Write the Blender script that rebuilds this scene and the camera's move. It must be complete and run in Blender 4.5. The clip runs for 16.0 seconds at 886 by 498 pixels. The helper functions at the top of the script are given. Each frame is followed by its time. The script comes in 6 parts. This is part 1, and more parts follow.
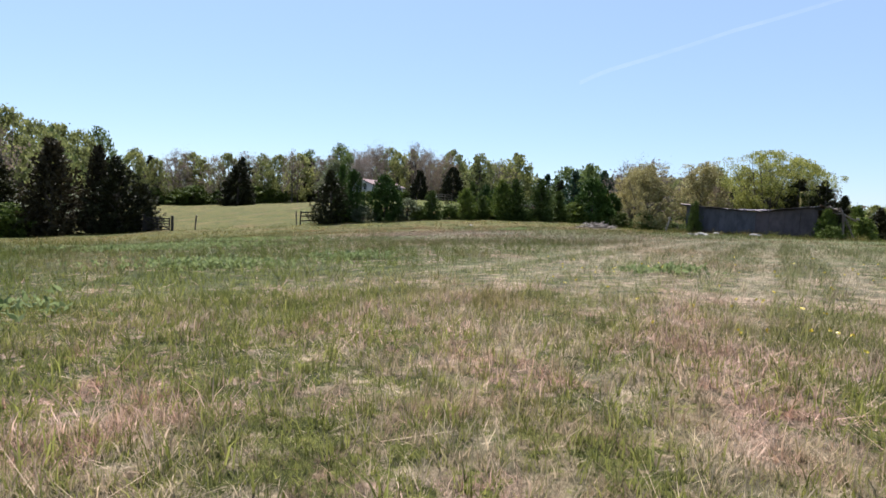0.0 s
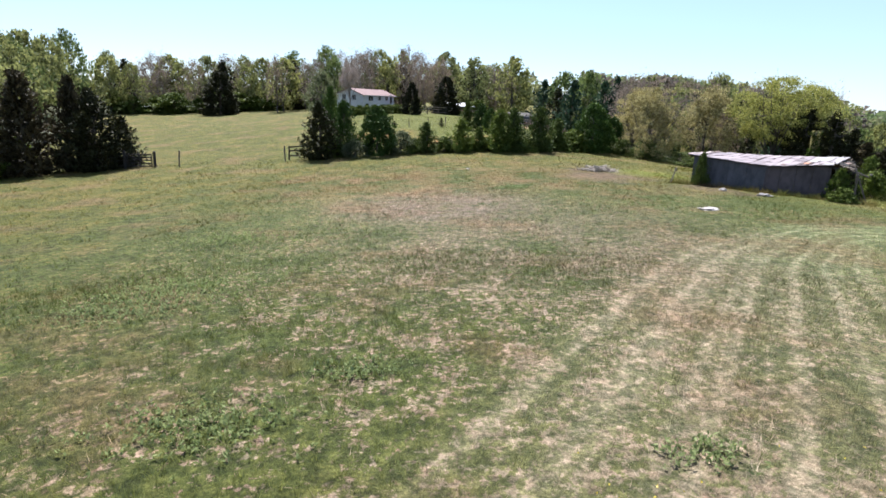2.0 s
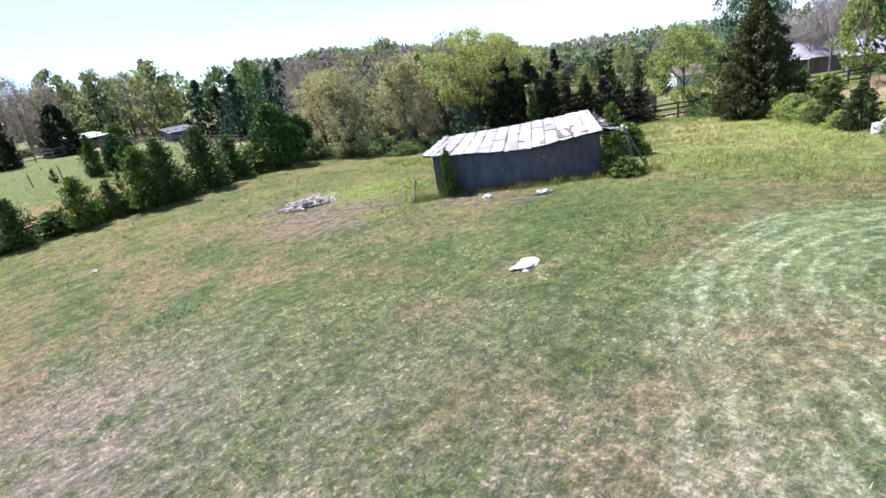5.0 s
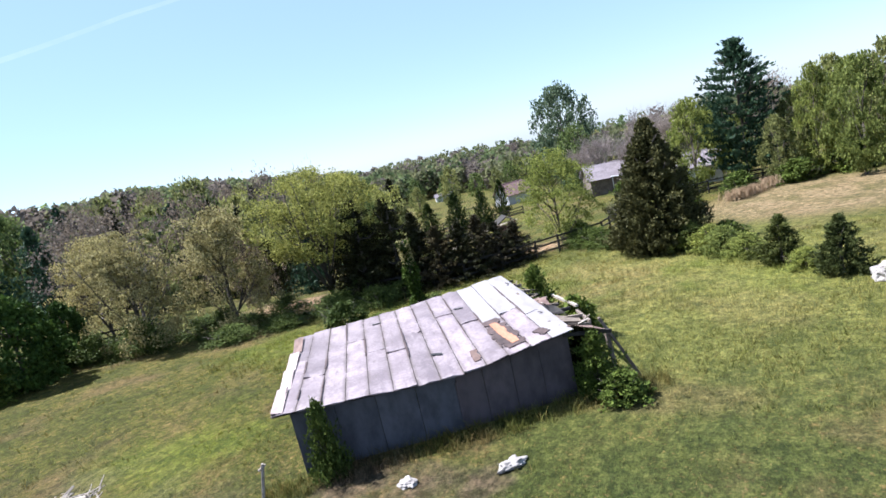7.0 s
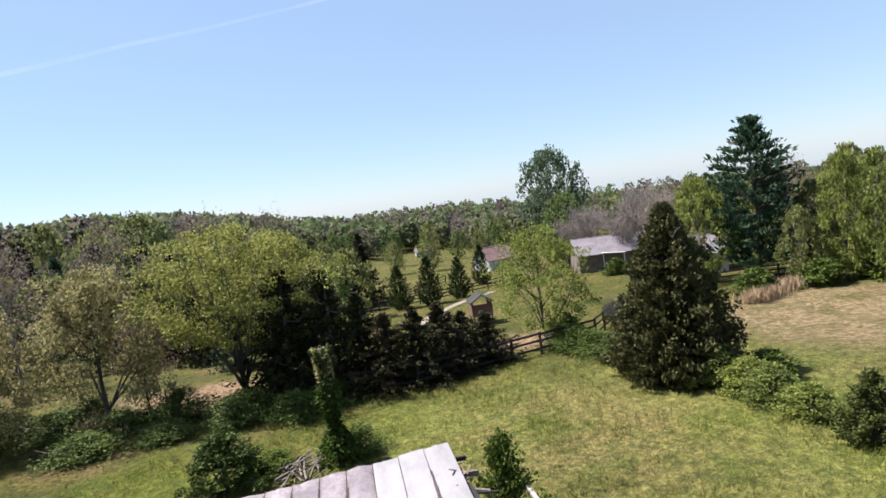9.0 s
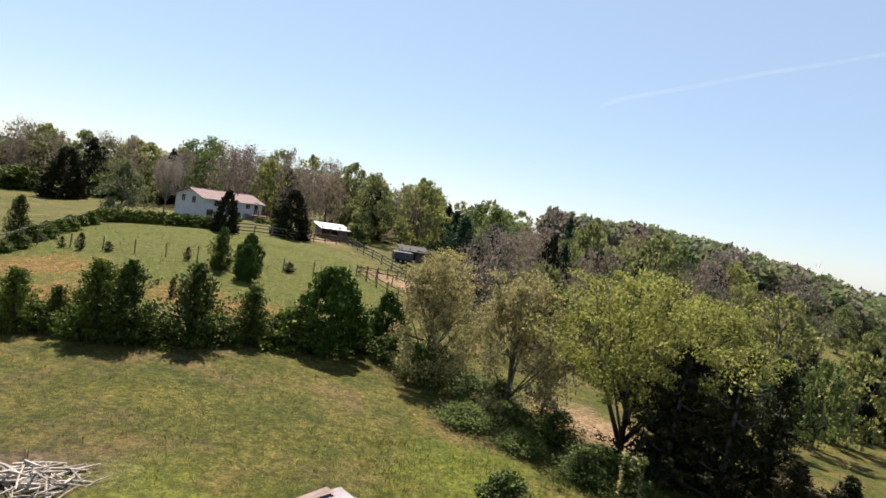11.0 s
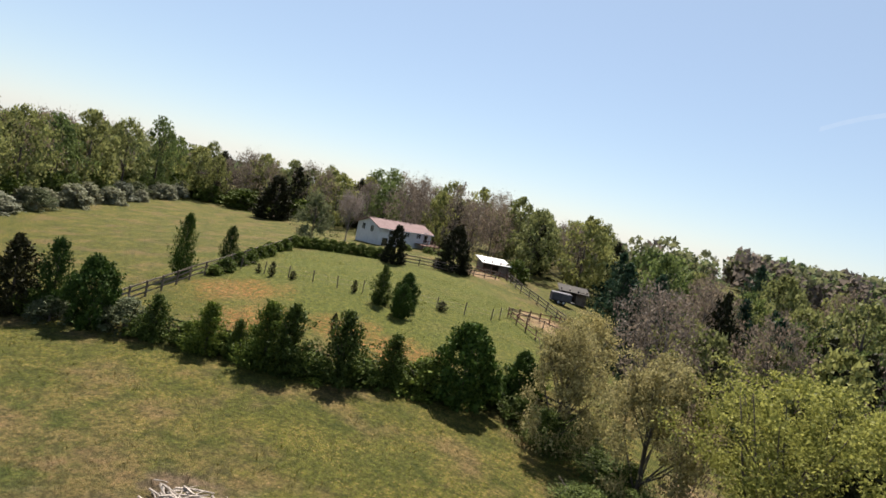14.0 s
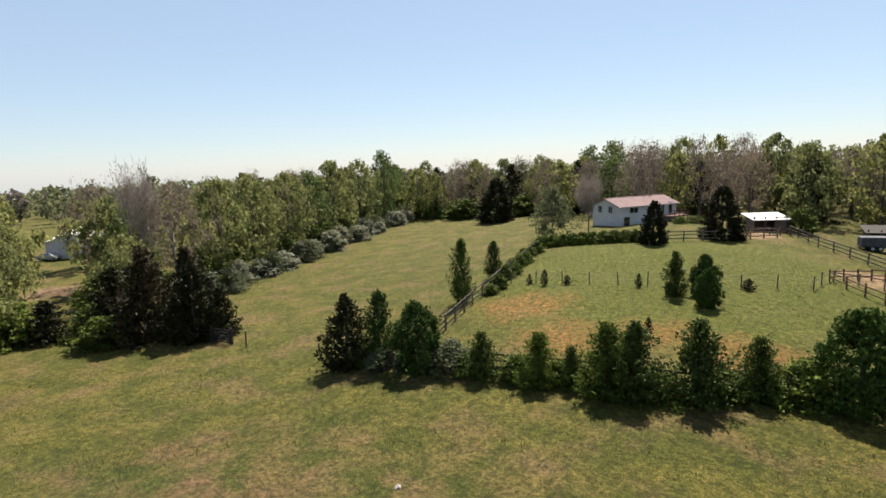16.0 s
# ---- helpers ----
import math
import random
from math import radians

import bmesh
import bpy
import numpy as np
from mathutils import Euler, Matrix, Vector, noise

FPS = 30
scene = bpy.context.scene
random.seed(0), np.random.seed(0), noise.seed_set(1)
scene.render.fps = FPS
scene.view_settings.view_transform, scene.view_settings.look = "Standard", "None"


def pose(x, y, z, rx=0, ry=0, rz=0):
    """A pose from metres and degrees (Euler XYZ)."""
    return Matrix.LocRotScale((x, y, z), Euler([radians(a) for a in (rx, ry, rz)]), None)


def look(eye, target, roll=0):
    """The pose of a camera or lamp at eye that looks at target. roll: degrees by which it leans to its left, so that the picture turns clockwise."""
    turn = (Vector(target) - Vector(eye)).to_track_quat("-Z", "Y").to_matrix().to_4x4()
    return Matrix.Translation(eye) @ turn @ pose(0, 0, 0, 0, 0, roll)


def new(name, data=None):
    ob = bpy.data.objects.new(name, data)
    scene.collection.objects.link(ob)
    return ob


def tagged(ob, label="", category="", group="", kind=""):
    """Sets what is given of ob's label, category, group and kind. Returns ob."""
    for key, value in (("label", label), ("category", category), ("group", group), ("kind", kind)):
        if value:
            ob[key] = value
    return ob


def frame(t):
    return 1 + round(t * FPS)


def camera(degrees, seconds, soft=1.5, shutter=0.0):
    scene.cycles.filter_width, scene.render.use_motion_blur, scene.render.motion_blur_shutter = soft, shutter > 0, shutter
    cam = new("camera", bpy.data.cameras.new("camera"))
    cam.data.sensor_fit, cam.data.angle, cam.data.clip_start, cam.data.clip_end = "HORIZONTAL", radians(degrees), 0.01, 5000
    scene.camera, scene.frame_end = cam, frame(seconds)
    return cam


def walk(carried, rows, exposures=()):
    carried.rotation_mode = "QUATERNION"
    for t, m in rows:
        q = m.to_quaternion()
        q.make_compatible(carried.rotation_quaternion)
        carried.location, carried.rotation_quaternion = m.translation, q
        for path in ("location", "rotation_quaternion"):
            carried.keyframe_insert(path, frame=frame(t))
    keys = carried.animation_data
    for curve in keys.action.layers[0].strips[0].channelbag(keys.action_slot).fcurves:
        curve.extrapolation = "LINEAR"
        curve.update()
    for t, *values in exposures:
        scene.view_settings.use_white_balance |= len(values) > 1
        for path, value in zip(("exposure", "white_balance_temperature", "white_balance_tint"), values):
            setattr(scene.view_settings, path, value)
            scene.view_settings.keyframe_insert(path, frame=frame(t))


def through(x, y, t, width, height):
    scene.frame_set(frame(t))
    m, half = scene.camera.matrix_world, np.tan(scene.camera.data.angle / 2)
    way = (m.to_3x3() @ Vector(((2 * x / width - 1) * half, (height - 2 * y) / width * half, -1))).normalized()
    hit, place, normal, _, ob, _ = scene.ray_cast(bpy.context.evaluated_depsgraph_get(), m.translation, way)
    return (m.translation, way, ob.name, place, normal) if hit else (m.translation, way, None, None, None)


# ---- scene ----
cam = camera(77.32, 16.0, soft=1.65)
# seconds, eye, yaw, pitch and roll in degrees
PATH = [
    (0, -0.235, 0.790, 1.030, -4.27, -4.10, 2.34),
    (0.5, -0.599, 0.693, 2.554, -4.16, -10.06, 4.18),
    (1, -0.447, 0.949, 3.652, -5.40, -13.09, 3.49),
    (1.5, -0.285, 1.597, 4.437, -5.43, -13.66, 2.64),
    (2, -0.610, 2.561, 4.983, -5.53, -14.99, 2.09),
    (2.5, -0.747, 3.858, 5.543, -5.54, -15.93, 1.35),
    (3, -0.235, 5.919, 5.922, -8.71, -15.55, -1.23),
    (3.5, 1.075, 8.811, 5.873, -18.43, -18.67, -3.72),
    (4, 1.757, 11.435, 5.747, -26.80, -20.25, -5.97),
    (4.5, 2.719, 13.928, 6.047, -31.50, -20.59, -8.38),
    (5, 4.516, 17.092, 6.273, -34.53, -18.63, -9.98),
    (5.2, 5.171, 18.330, 6.201, -36.52, -15.75, -9.80),
    (7.3, 12.773, 27.674, 7.972, -55.65, -9.85, -12.03),
    (7.5, 13.551, 28.065, 8.026, -56.45, -9.57, -10.81),
    (8, 15.576, 29.039, 8.199, -58.35, -8.90, -10.20),
    (8.5, 17.508, 29.772, 8.405, -58.93, -8.81, -10.08),
    (9, 19.581, 30.284, 8.380, -56.77, -5.37, -7.68),
    (9.5, 21.548, 29.781, 8.426, -42.25, -0.32, -2.25),
    (10, 22.762, 29.987, 8.465, -26.48, -2.26, 5.85),
    (10.2, 23.025, 30.026, 8.593, -20.80, -4.21, 7.43),
    (12.3, 29.810, 27.968, 11.826, 5.76, -1.71, 11.19),
    (12.5, 29.949, 27.882, 11.997, 5.70, -2.21, 11.30),
    (13, 29.129, 28.087, 12.328, 4.99, -2.68, 13.74),
    (13.5, 27.978, 28.705, 12.271, 7.08, -1.74, 14.52),
    (14, 27.065, 29.373, 12.529, 14.08, -5.03, 12.61),
    (14.5, 24.762, 31.355, 12.299, 25.85, -4.80, 11.66),
    (15, 22.092, 31.476, 12.185, 30.79, -5.68, 10.23),
    (15.5, 20.442, 30.845, 12.584, 33.61, -8.52, 8.03),
    (16, 19.264, 30.100, 13.009, 34.32, -8.63, -1.88),
]
walk(cam, [(t, pose(x, y, z, 0, 0, yaw) @ pose(0, 0, 0, 90 + pitch) @ pose(0, 0, 0, 0, 0, roll)) for t, x, y, z, yaw, pitch, roll in PATH],
     exposures=[(t, e, w, 12) for t, e, w in ((0.0, 1.46, 6100), (1.0, 1.64, 6100), (1.5, 1.6, 6080), (2.0, 1.74, 6050), (2.5, 1.84, 6020), (3.5, 1.87, 5900), (4.0, 2.03, 5750), (5.2, 2.2, 5400), (7.3, 1.65, 5850), (9.0, 1.49, 6200), (10.2, 1.50, 6700), (12.5, 1.35, 6900), (16.0, 1.34, 6950))])

# ---------------------------------------------------------------- daylight
SUN_YAW, SUN_UP = 14.0, 57.0
world = bpy.data.worlds.new("world")
scene.world = world
world.use_nodes = True
wn, wl = world.node_tree.nodes, world.node_tree.links
sky = wn.new("ShaderNodeTexSky")
sky.sky_type, sky.sun_disc = "NISHITA", False
sky.sun_elevation, sky.sun_rotation = radians(SUN_UP), radians(-SUN_YAW)
sky.air_density, sky.dust_density, sky.ozone_density = 1.0, 0.15, 3.5
haze = wn.new("ShaderNodeMix")
haze.data_type = "RGBA"
haze.inputs[0].default_value = 0.45
haze.inputs[7].default_value = (4.75, 6.2, 8.1, 1)
wl.new(sky.outputs[0], haze.inputs[6])
wl.new(haze.outputs[2], wn["Background"].inputs[0])
wn["Background"].inputs[1].default_value = 0.05
sun_data = bpy.data.lights.new("sun", "SUN")
sun_data.energy, sun_data.angle, sun_data.color = 5.0, radians(0.5), (1.0, 0.95, 0.88)
sun = new("sun", sun_data)
sun_dir = Vector((-math.sin(radians(SUN_YAW)) * math.cos(radians(SUN_UP)), math.cos(radians(SUN_YAW)) * math.cos(radians(SUN_UP)), math.sin(radians(SUN_UP))))
sun.matrix_world = look(sun_dir * 200, (0, 0, 0))

# ---------------------------------------------------------------- lie of the land: low swells (x, y, radius, rise)
HILLS = [(75, 195, 50, 8.78), (260, 0, 110, -11.1), (0, 175, 40, 5.05), (0, 0, 40, 1.49), (20, 35, 25, 1.59), (-20, 60, 30, -0.48), (10, 60, 25, 0.19), (40, 45, 25, -0.13), (10, 80, 25, 2.94), (-5, 105, 30, 3.79), (20, 120, 30, 3.61), (-45, 140, 60, -0.14), (70, 60, 40, 1.21), (110, 80, 60, 5.63), (190, 150, 90, -8.55), (40, 10, 40, 0.56), (-40, 20, 50, -0.91), (15, 135, 25, 0.15), (60, 120, 60, -9.58), (-60, 80, 50, -2.32), (150, 262, 50, 11.0)]


def ground(x, y):
    """Height of the land; far off it falls away gently."""
    rise = sum(h * np.exp(-((x - a) ** 2 + (y - b) ** 2) / (2 * r * r)) for a, b, r, h in HILLS)
    return rise - 0.028 * np.maximum(0, np.hypot(x - 15, y - 50) - 150)


# ---------------------------------------------------------------- materials
REFLECT = 0.64  # share of the charted base colours that sunlit surfaces here give back


def toned(c):
    return tuple(REFLECT * v for v in c)


class Nodes:
    """A small helper to write shader trees."""

    def __init__(self, name):
        self.mat = bpy.data.materials.new(name)
        self.mat.use_nodes = True
        self.n, self.l = self.mat.node_tree.nodes, self.mat.node_tree.links
        self.bsdf = self.n["Principled BSDF"]
        self.out = self.n["Material Output"]
        self.pos = None

    def put(self, socket, value):
        if isinstance(value, bpy.types.NodeSocket):
            self.l.new(value, socket)
        elif isinstance(value, tuple) and len(value) == 3 and socket.type == "RGBA":
            socket.default_value = (*value, 1)
        else:
            socket.default_value = value

    def position(self, kind="world"):
        if kind == "world":
            return self.n.new("ShaderNodeNewGeometry").outputs["Position"]
        return self.n.new("ShaderNodeTexCoord").outputs["Object"]

    def noise(self, vec, scale, detail=4, rough=0.6, distortion=0.0):
        t = self.n.new("ShaderNodeTexNoise")
        self.put(t.inputs["Vector"], vec)
        t.inputs["Scale"].default_value, t.inputs["Detail"].default_value = scale, detail
        t.inputs["Roughness"].default_value, t.inputs["Distortion"].default_value = rough, distortion
        return t.outputs["Fac"]

    def ramp(self, fac, lo, hi, a=0.0, b=1.0):
        t = self.n.new("ShaderNodeMapRange")
        t.interpolation_type = "SMOOTHSTEP"
        self.put(t.inputs[0], fac)
        for k, v in enumerate((lo, hi, a, b)):
            t.inputs[k + 1].default_value = v
        return t.outputs[0]

    def math(self, op, a, b=0.0):
        t = self.n.new("ShaderNodeMath")
        t.operation = op
        self.put(t.inputs[0], a)
        self.put(t.inputs[1], b)
        return t.outputs[0]

    def mix(self, fac, a, b, blend="MIX"):
        t = self.n.new("ShaderNodeMix")
        t.data_type, t.blend_type = "RGBA", blend
        self.put(t.inputs[0], fac)
        self.put(t.inputs[6], a)
        self.put(t.inputs[7], b)
        return t.outputs[2]

    def far(self, vec, x, y, z=0.0):
        t = self.n.new("ShaderNodeVectorMath")
        t.operation = "DISTANCE"
        self.put(t.inputs[0], vec)
        t.inputs[1].default_value = (x, y, z)
        return t.outputs["Value"]

    def bump(self, height, strength, distance):
        t = self.n.new("ShaderNodeBump")
        t.inputs["Strength"].default_value, t.inputs["Distance"].default_value = strength, distance
        self.put(t.inputs["Height"], height)
        self.l.new(t.outputs[0], self.bsdf.inputs["Normal"])

    def done(self, colour, rough=0.8, metal=0.0, spec=None):
        self.put(self.bsdf.inputs["Base Color"], colour)
        self.put(self.bsdf.inputs["Roughness"], rough)
        self.bsdf.inputs["Metallic"].default_value = metal
        if spec is not None:
            self.bsdf.inputs["Specular IOR Level"].default_value = spec
        return self.mat


def flat_position(m):
    """World position with its height taken out, for colour laid over the land."""
    t = m.n.new("ShaderNodeVectorMath")
    t.operation = "MULTIPLY"
    m.put(t.inputs[0], m.position())
    t.inputs[1].default_value = (1, 1, 0)
    return t.outputs[0]


def lane(x, y):
    """Which mown lane a place lies in (0 the outermost, fractions between) and how clearly the lanes show there.

    They come from the south-west, close up, and swing round a centre to the east."""
    ahead, aside = 0.678 * x + 0.735 * y, 0.735 * x - 0.678 * y
    r = np.where(ahead < 25.8, 1.39 - aside, np.hypot(x - 18.5, y - 18.0))
    outer = np.interp(ahead, (5, 19, 22, 25.8), (7.5, 8.1, 7.8, 6.7))
    gap = np.interp(ahead, (5, 19, 22, 25.8), (1.5, 1.15, 0.92, 0.7))
    i = (outer - r) / gap
    past = np.where(ahead < 25.8, 0.0, np.arctan2(ahead - 25.8, np.maximum(-(aside - 1.39), -20)))
    clear = np.clip((i + 0.6) / 0.5, 0, 1) * np.clip((6.6 - i) / 2.0, 0, 1) * np.clip((ahead - 4) / 5, 0, 1) * np.clip((2.2 - past) / 0.5, 0, 1)
    return i, clear


EARTH = ((15.0, 42.2, 2.9, 1.5), (19.6, 36.2, 1.9, 1.2), (15.9, 45.6, 1.9, 0.9))


def meadow_colour(m, tone):
    """The field's own colours: green sward, straw, the mown lanes, bare earth, red sorrel. tone: 0 to 1, tuft by tuft."""
    p = flat_position(m)
    big, mid, fine = m.noise(p, 0.055, 3), m.noise(p, 0.35, 5, 0.65), m.noise(p, 2.6, 5, 0.7)
    wobble = m.math("MULTIPLY", m.math("SUBTRACT", mid, 0.5), 9.0)

    def area(x, y, r, soft):
        return m.ramp(m.math("ADD", m.far(p, x, y), wobble), r - soft, r + soft, 1.0, 0.0)

    def attribute(name):
        t = m.n.new("ShaderNodeAttribute")
        t.attribute_name = name
        return t.outputs["Fac"]
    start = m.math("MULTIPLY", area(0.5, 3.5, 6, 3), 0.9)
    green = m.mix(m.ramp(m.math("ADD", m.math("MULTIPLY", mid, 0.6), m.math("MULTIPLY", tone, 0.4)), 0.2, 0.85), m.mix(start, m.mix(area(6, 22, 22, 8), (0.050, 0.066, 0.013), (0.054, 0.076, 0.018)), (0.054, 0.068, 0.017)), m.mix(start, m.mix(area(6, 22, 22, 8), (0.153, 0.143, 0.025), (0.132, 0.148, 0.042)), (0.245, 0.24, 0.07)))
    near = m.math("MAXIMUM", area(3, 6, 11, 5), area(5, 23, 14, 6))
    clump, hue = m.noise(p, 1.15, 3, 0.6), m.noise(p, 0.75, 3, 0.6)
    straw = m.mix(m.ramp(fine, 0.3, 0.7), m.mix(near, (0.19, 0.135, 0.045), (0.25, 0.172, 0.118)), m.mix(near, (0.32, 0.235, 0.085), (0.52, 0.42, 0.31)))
    straw = m.mix(m.math("MULTIPLY", m.ramp(hue, 0.46, 0.58), m.math("MULTIPLY", near, 0.8)), straw, m.mix(m.ramp(fine, 0.3, 0.7), (0.33, 0.165, 0.135), (0.60, 0.42, 0.37)))
    rosy = m.math("MULTIPLY", area(3, 16, 9, 5), 0.8)
    straw = m.mix(rosy, straw, m.mix(m.ramp(fine, 0.3, 0.7), (0.29, 0.185, 0.15), (0.52, 0.39, 0.335)))
    # how much of the sward is dead straw: most on the crown of the hay field
    crown = m.math("MAXIMUM", area(3.5, 3, 6.5, 3), m.math("MULTIPLY", m.math("MAXIMUM", area(1, 17, 8, 6), area(-1, 33, 5, 4)), 0.42))
    share = m.math("MULTIPLY", m.ramp(m.math("ADD", m.math("MULTIPLY", mid, 0.65), m.math("MULTIPLY", big, 0.35)), 0.34, 0.66), m.math("ADD", m.math("MULTIPLY", m.ramp(m.far(p, 0, 0), 24, 44), 0.14), m.math("ADD", 0.30, m.math("MULTIPLY", crown, 0.42))))
    # mown lanes
    index, clear = attribute("lane"), attribute("lane_clear")
    swing = m.math("ADD", index, m.math("MULTIPLY", m.math("SUBTRACT", mid, 0.5), 0.4))
    stripe = m.ramp(m.math("ADD", m.math("ADD", m.math("MULTIPLY", m.math("COSINE", m.math("MULTIPLY", swing, 2 * math.pi)), 0.55), m.math("MULTIPLY", m.math("COSINE", m.math("MULTIPLY", swing, 4.6 * math.pi)), 0.45)), m.math("MULTIPLY", m.math("SUBTRACT", fine, 0.5), 1.7)), -0.45, 0.95)
    stripe = m.math("MULTIPLY", m.math("MULTIPLY", stripe, clear), m.ramp(m.noise(p, 0.3, 3), 0.35, 0.6, 0.5, 1.0))
    main = m.math("MULTIPLY", m.ramp(m.math("ABSOLUTE", m.math("SUBTRACT", swing, 1.0)), 0.12, 0.45, 1.0, 0.0), clear)
    stripe = m.math("MAXIMUM", m.math("MULTIPLY", stripe, 0.9), m.math("MULTIPLY", main, 0.45))
    share = m.math("ADD", share, m.math("ADD", m.math("MULTIPLY", stripe, 0.28), m.math("ADD", m.math("MULTIPLY", area(0.8, 2.8, 3.5, 2), 0.11), m.math("ADD", m.math("MULTIPLY", clear, 0.07), m.math("MULTIPLY", crown, 0.2)))))
    share = m.math("ADD", share, m.math("MULTIPLY", m.math("MULTIPLY", m.math("SUBTRACT", clump, 0.5), area(1, 8, 11, 6)), 2.2))
    dead = m.ramp(m.math("SUBTRACT", share, tone), -0.16, 0.16)
    colour = m.mix(m.math("MULTIPLY", dead, 0.85), green, straw)
    pale = m.mix(area(19, 21, 7, 5), (0.46, 0.39, 0.285), (0.38, 0.41, 0.25))
    colour = m.mix(m.math("MULTIPLY", clear, 0.28), colour, m.mix(1.0, pale, (0.7, 0.72, 0.66), "MULTIPLY"))
    colour = m.mix(m.math("MULTIPLY", stripe, 0.48), colour, pale)
    # matted purplish-brown thatch
    thatch = m.math("MULTIPLY", m.math("MAXIMUM", area(2.2, 30.5, 5.0, 3), m.math("MULTIPLY", area(6, 23, 7, 4), 0.5)), m.ramp(m.math("ADD", m.math("MULTIPLY", fine, 0.5), m.math("MULTIPLY", mid, 0.5)), 0.38, 0.56))
    colour = m.mix(m.math("MULTIPLY", thatch, 0.85), colour, m.mix(tone, (0.32, 0.235, 0.215), (0.18, 0.13, 0.115)))
    # rusty seed heads tint the sward
    colour = m.mix(m.math("MULTIPLY", m.math("ADD", m.ramp(m.noise(p, 0.22, 4), 0.48, 0.68), m.math("MULTIPLY", m.math("MULTIPLY", m.math("MAXIMUM", area(0, 40.5, 8.5, 5), area(9, 42, 8, 5)), m.ramp(mid, 0.38, 0.58)), 0.9)), 0.48), colour, (0.23, 0.14, 0.085))
    earth = m.mix(m.ramp(fine, 0.35, 0.65), (0.10, 0.062, 0.048), (0.23, 0.155, 0.12))
    bare_soil = None
    for x, y, r, soft in EARTH:
        a = area(x, y, r, soft)
        bare_soil = a if bare_soil is None else m.math("MAXIMUM", bare_soil, a)
    colour = m.mix(m.math("MULTIPLY", bare_soil, 0.8), colour, earth)
    # bright moss-green sward by the old shed and along the east brush
    bright_sward = m.math("MAXIMUM", area(19.4, 45.0, 2.6, 1.6), m.math("MAXIMUM", area(41.5, 32.5, 3.5, 2.5), area(37.5, 28.5, 2.5, 2)))
    bright_sward = m.math("MAXIMUM", bright_sward, m.math("MAXIMUM", area(36, 44, 4.5, 3), area(30, 50, 3.5, 3)))
    colour = m.mix(m.math("MULTIPLY", bright_sward, 0.42), colour, m.mix(tone, (0.14, 0.19, 0.02), (0.27, 0.31, 0.04)))
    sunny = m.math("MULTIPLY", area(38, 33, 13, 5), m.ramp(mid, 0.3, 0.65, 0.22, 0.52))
    colour = m.mix(sunny, colour, m.mix(tone, (0.17, 0.20, 0.035), (0.46, 0.44, 0.16)))
    tan = m.math("MULTIPLY", area(37.5, 37.5, 5.0, 3), m.ramp(mid, 0.36, 0.6))
    colour = m.mix(m.math("MULTIPLY", tan, 0.5), colour, m.mix(tone, (0.25, 0.16, 0.07), (0.42, 0.30, 0.16)))
    # pasture: shorter and brighter, with rust-red sorrel
    pasture = m.math("MULTIPLY", area(8, 86, 20, 6), 0.75)
    colour = m.mix(pasture, colour, m.mix(m.ramp(fine, 0.3, 0.7), (0.085, 0.108, 0.016), (0.152, 0.16, 0.03)))
    sorrel = m.math("MULTIPLY", m.math("MAXIMUM", m.math("MAXIMUM", area(-1.5, 73, 3.6, 2), area(10.3, 70, 2.4, 1.6)), m.math("MAXIMUM", area(15.5, 68.5, 3.2, 1.8), area(4.5, 66.5, 3.0, 2))), m.ramp(fine, 0.38, 0.6))
    colour = m.mix(m.math("MULTIPLY", sorrel, 0.68), colour, (0.42, 0.17, 0.07))
    clay = m.mix(m.ramp(fine, 0.3, 0.7), (0.34, 0.20, 0.13), (0.46, 0.31, 0.22))
    bare = m.math("MAXIMUM", m.math("MAXIMUM", area(26, 96, 4.2, 1.5), area(38.5, 62, 3.5, 2)), m.math("MAXIMUM", area(12.5, 114, 3.0, 1.5), m.math("MAXIMUM", area(53, 45, 3.0, 1.5), area(-71, 63, 4.0, 2))))
    colour = m.mix(m.math("MULTIPLY", bare, 0.85), colour, clay)
    # the stubble field east of the brush, and its tawny edge
    stubble = area(60, 26.5, 9.5, 3)
    colour = m.mix(m.math("MULTIPLY", stubble, m.ramp(mid, 0.3, 0.58, 0.2, 0.9)), colour, m.mix(m.ramp(fine, 0.3, 0.7), (0.26, 0.175, 0.105), (0.44, 0.325, 0.21)))
    return m.mix(1.0, colour, (REFLECT, REFLECT, REFLECT), "MULTIPLY"), p, fine


def ground_material():
    m = Nodes("meadow_ground")
    speck = m.noise(flat_position(m), 6.5, 4, 0.7)
    colour, p, fine = meadow_colour(m, m.ramp(speck, 0.3, 0.7))
    grit = m.noise(p, 14.0, 6, 0.75)
    tuft = m.noise(p, 1.9, 4, 0.7)
    colour = m.mix(0.85, colour, m.mix(m.ramp(grit, 0.32, 0.68), (0.45, 0.48, 0.43), (1.32, 1.3, 1.27)), "MULTIPLY")
    colour = m.mix(0.7, colour, m.mix(m.ramp(tuft, 0.35, 0.65), (0.45, 0.52, 0.42), (1.4, 1.33, 1.3)), "MULTIPLY")
    clod = m.noise(p, 4.6, 4, 0.7)
    colour = m.mix(0.8, colour, m.mix(m.ramp(clod, 0.36, 0.64), (0.58, 0.62, 0.53), (1.36, 1.34, 1.3)), "MULTIPLY")
    m.bump(m.math("ADD", grit, m.math("MULTIPLY", tuft, 0.8)), 0.9, 0.14)
    return m.done(colour, 0.95, spec=0.15)


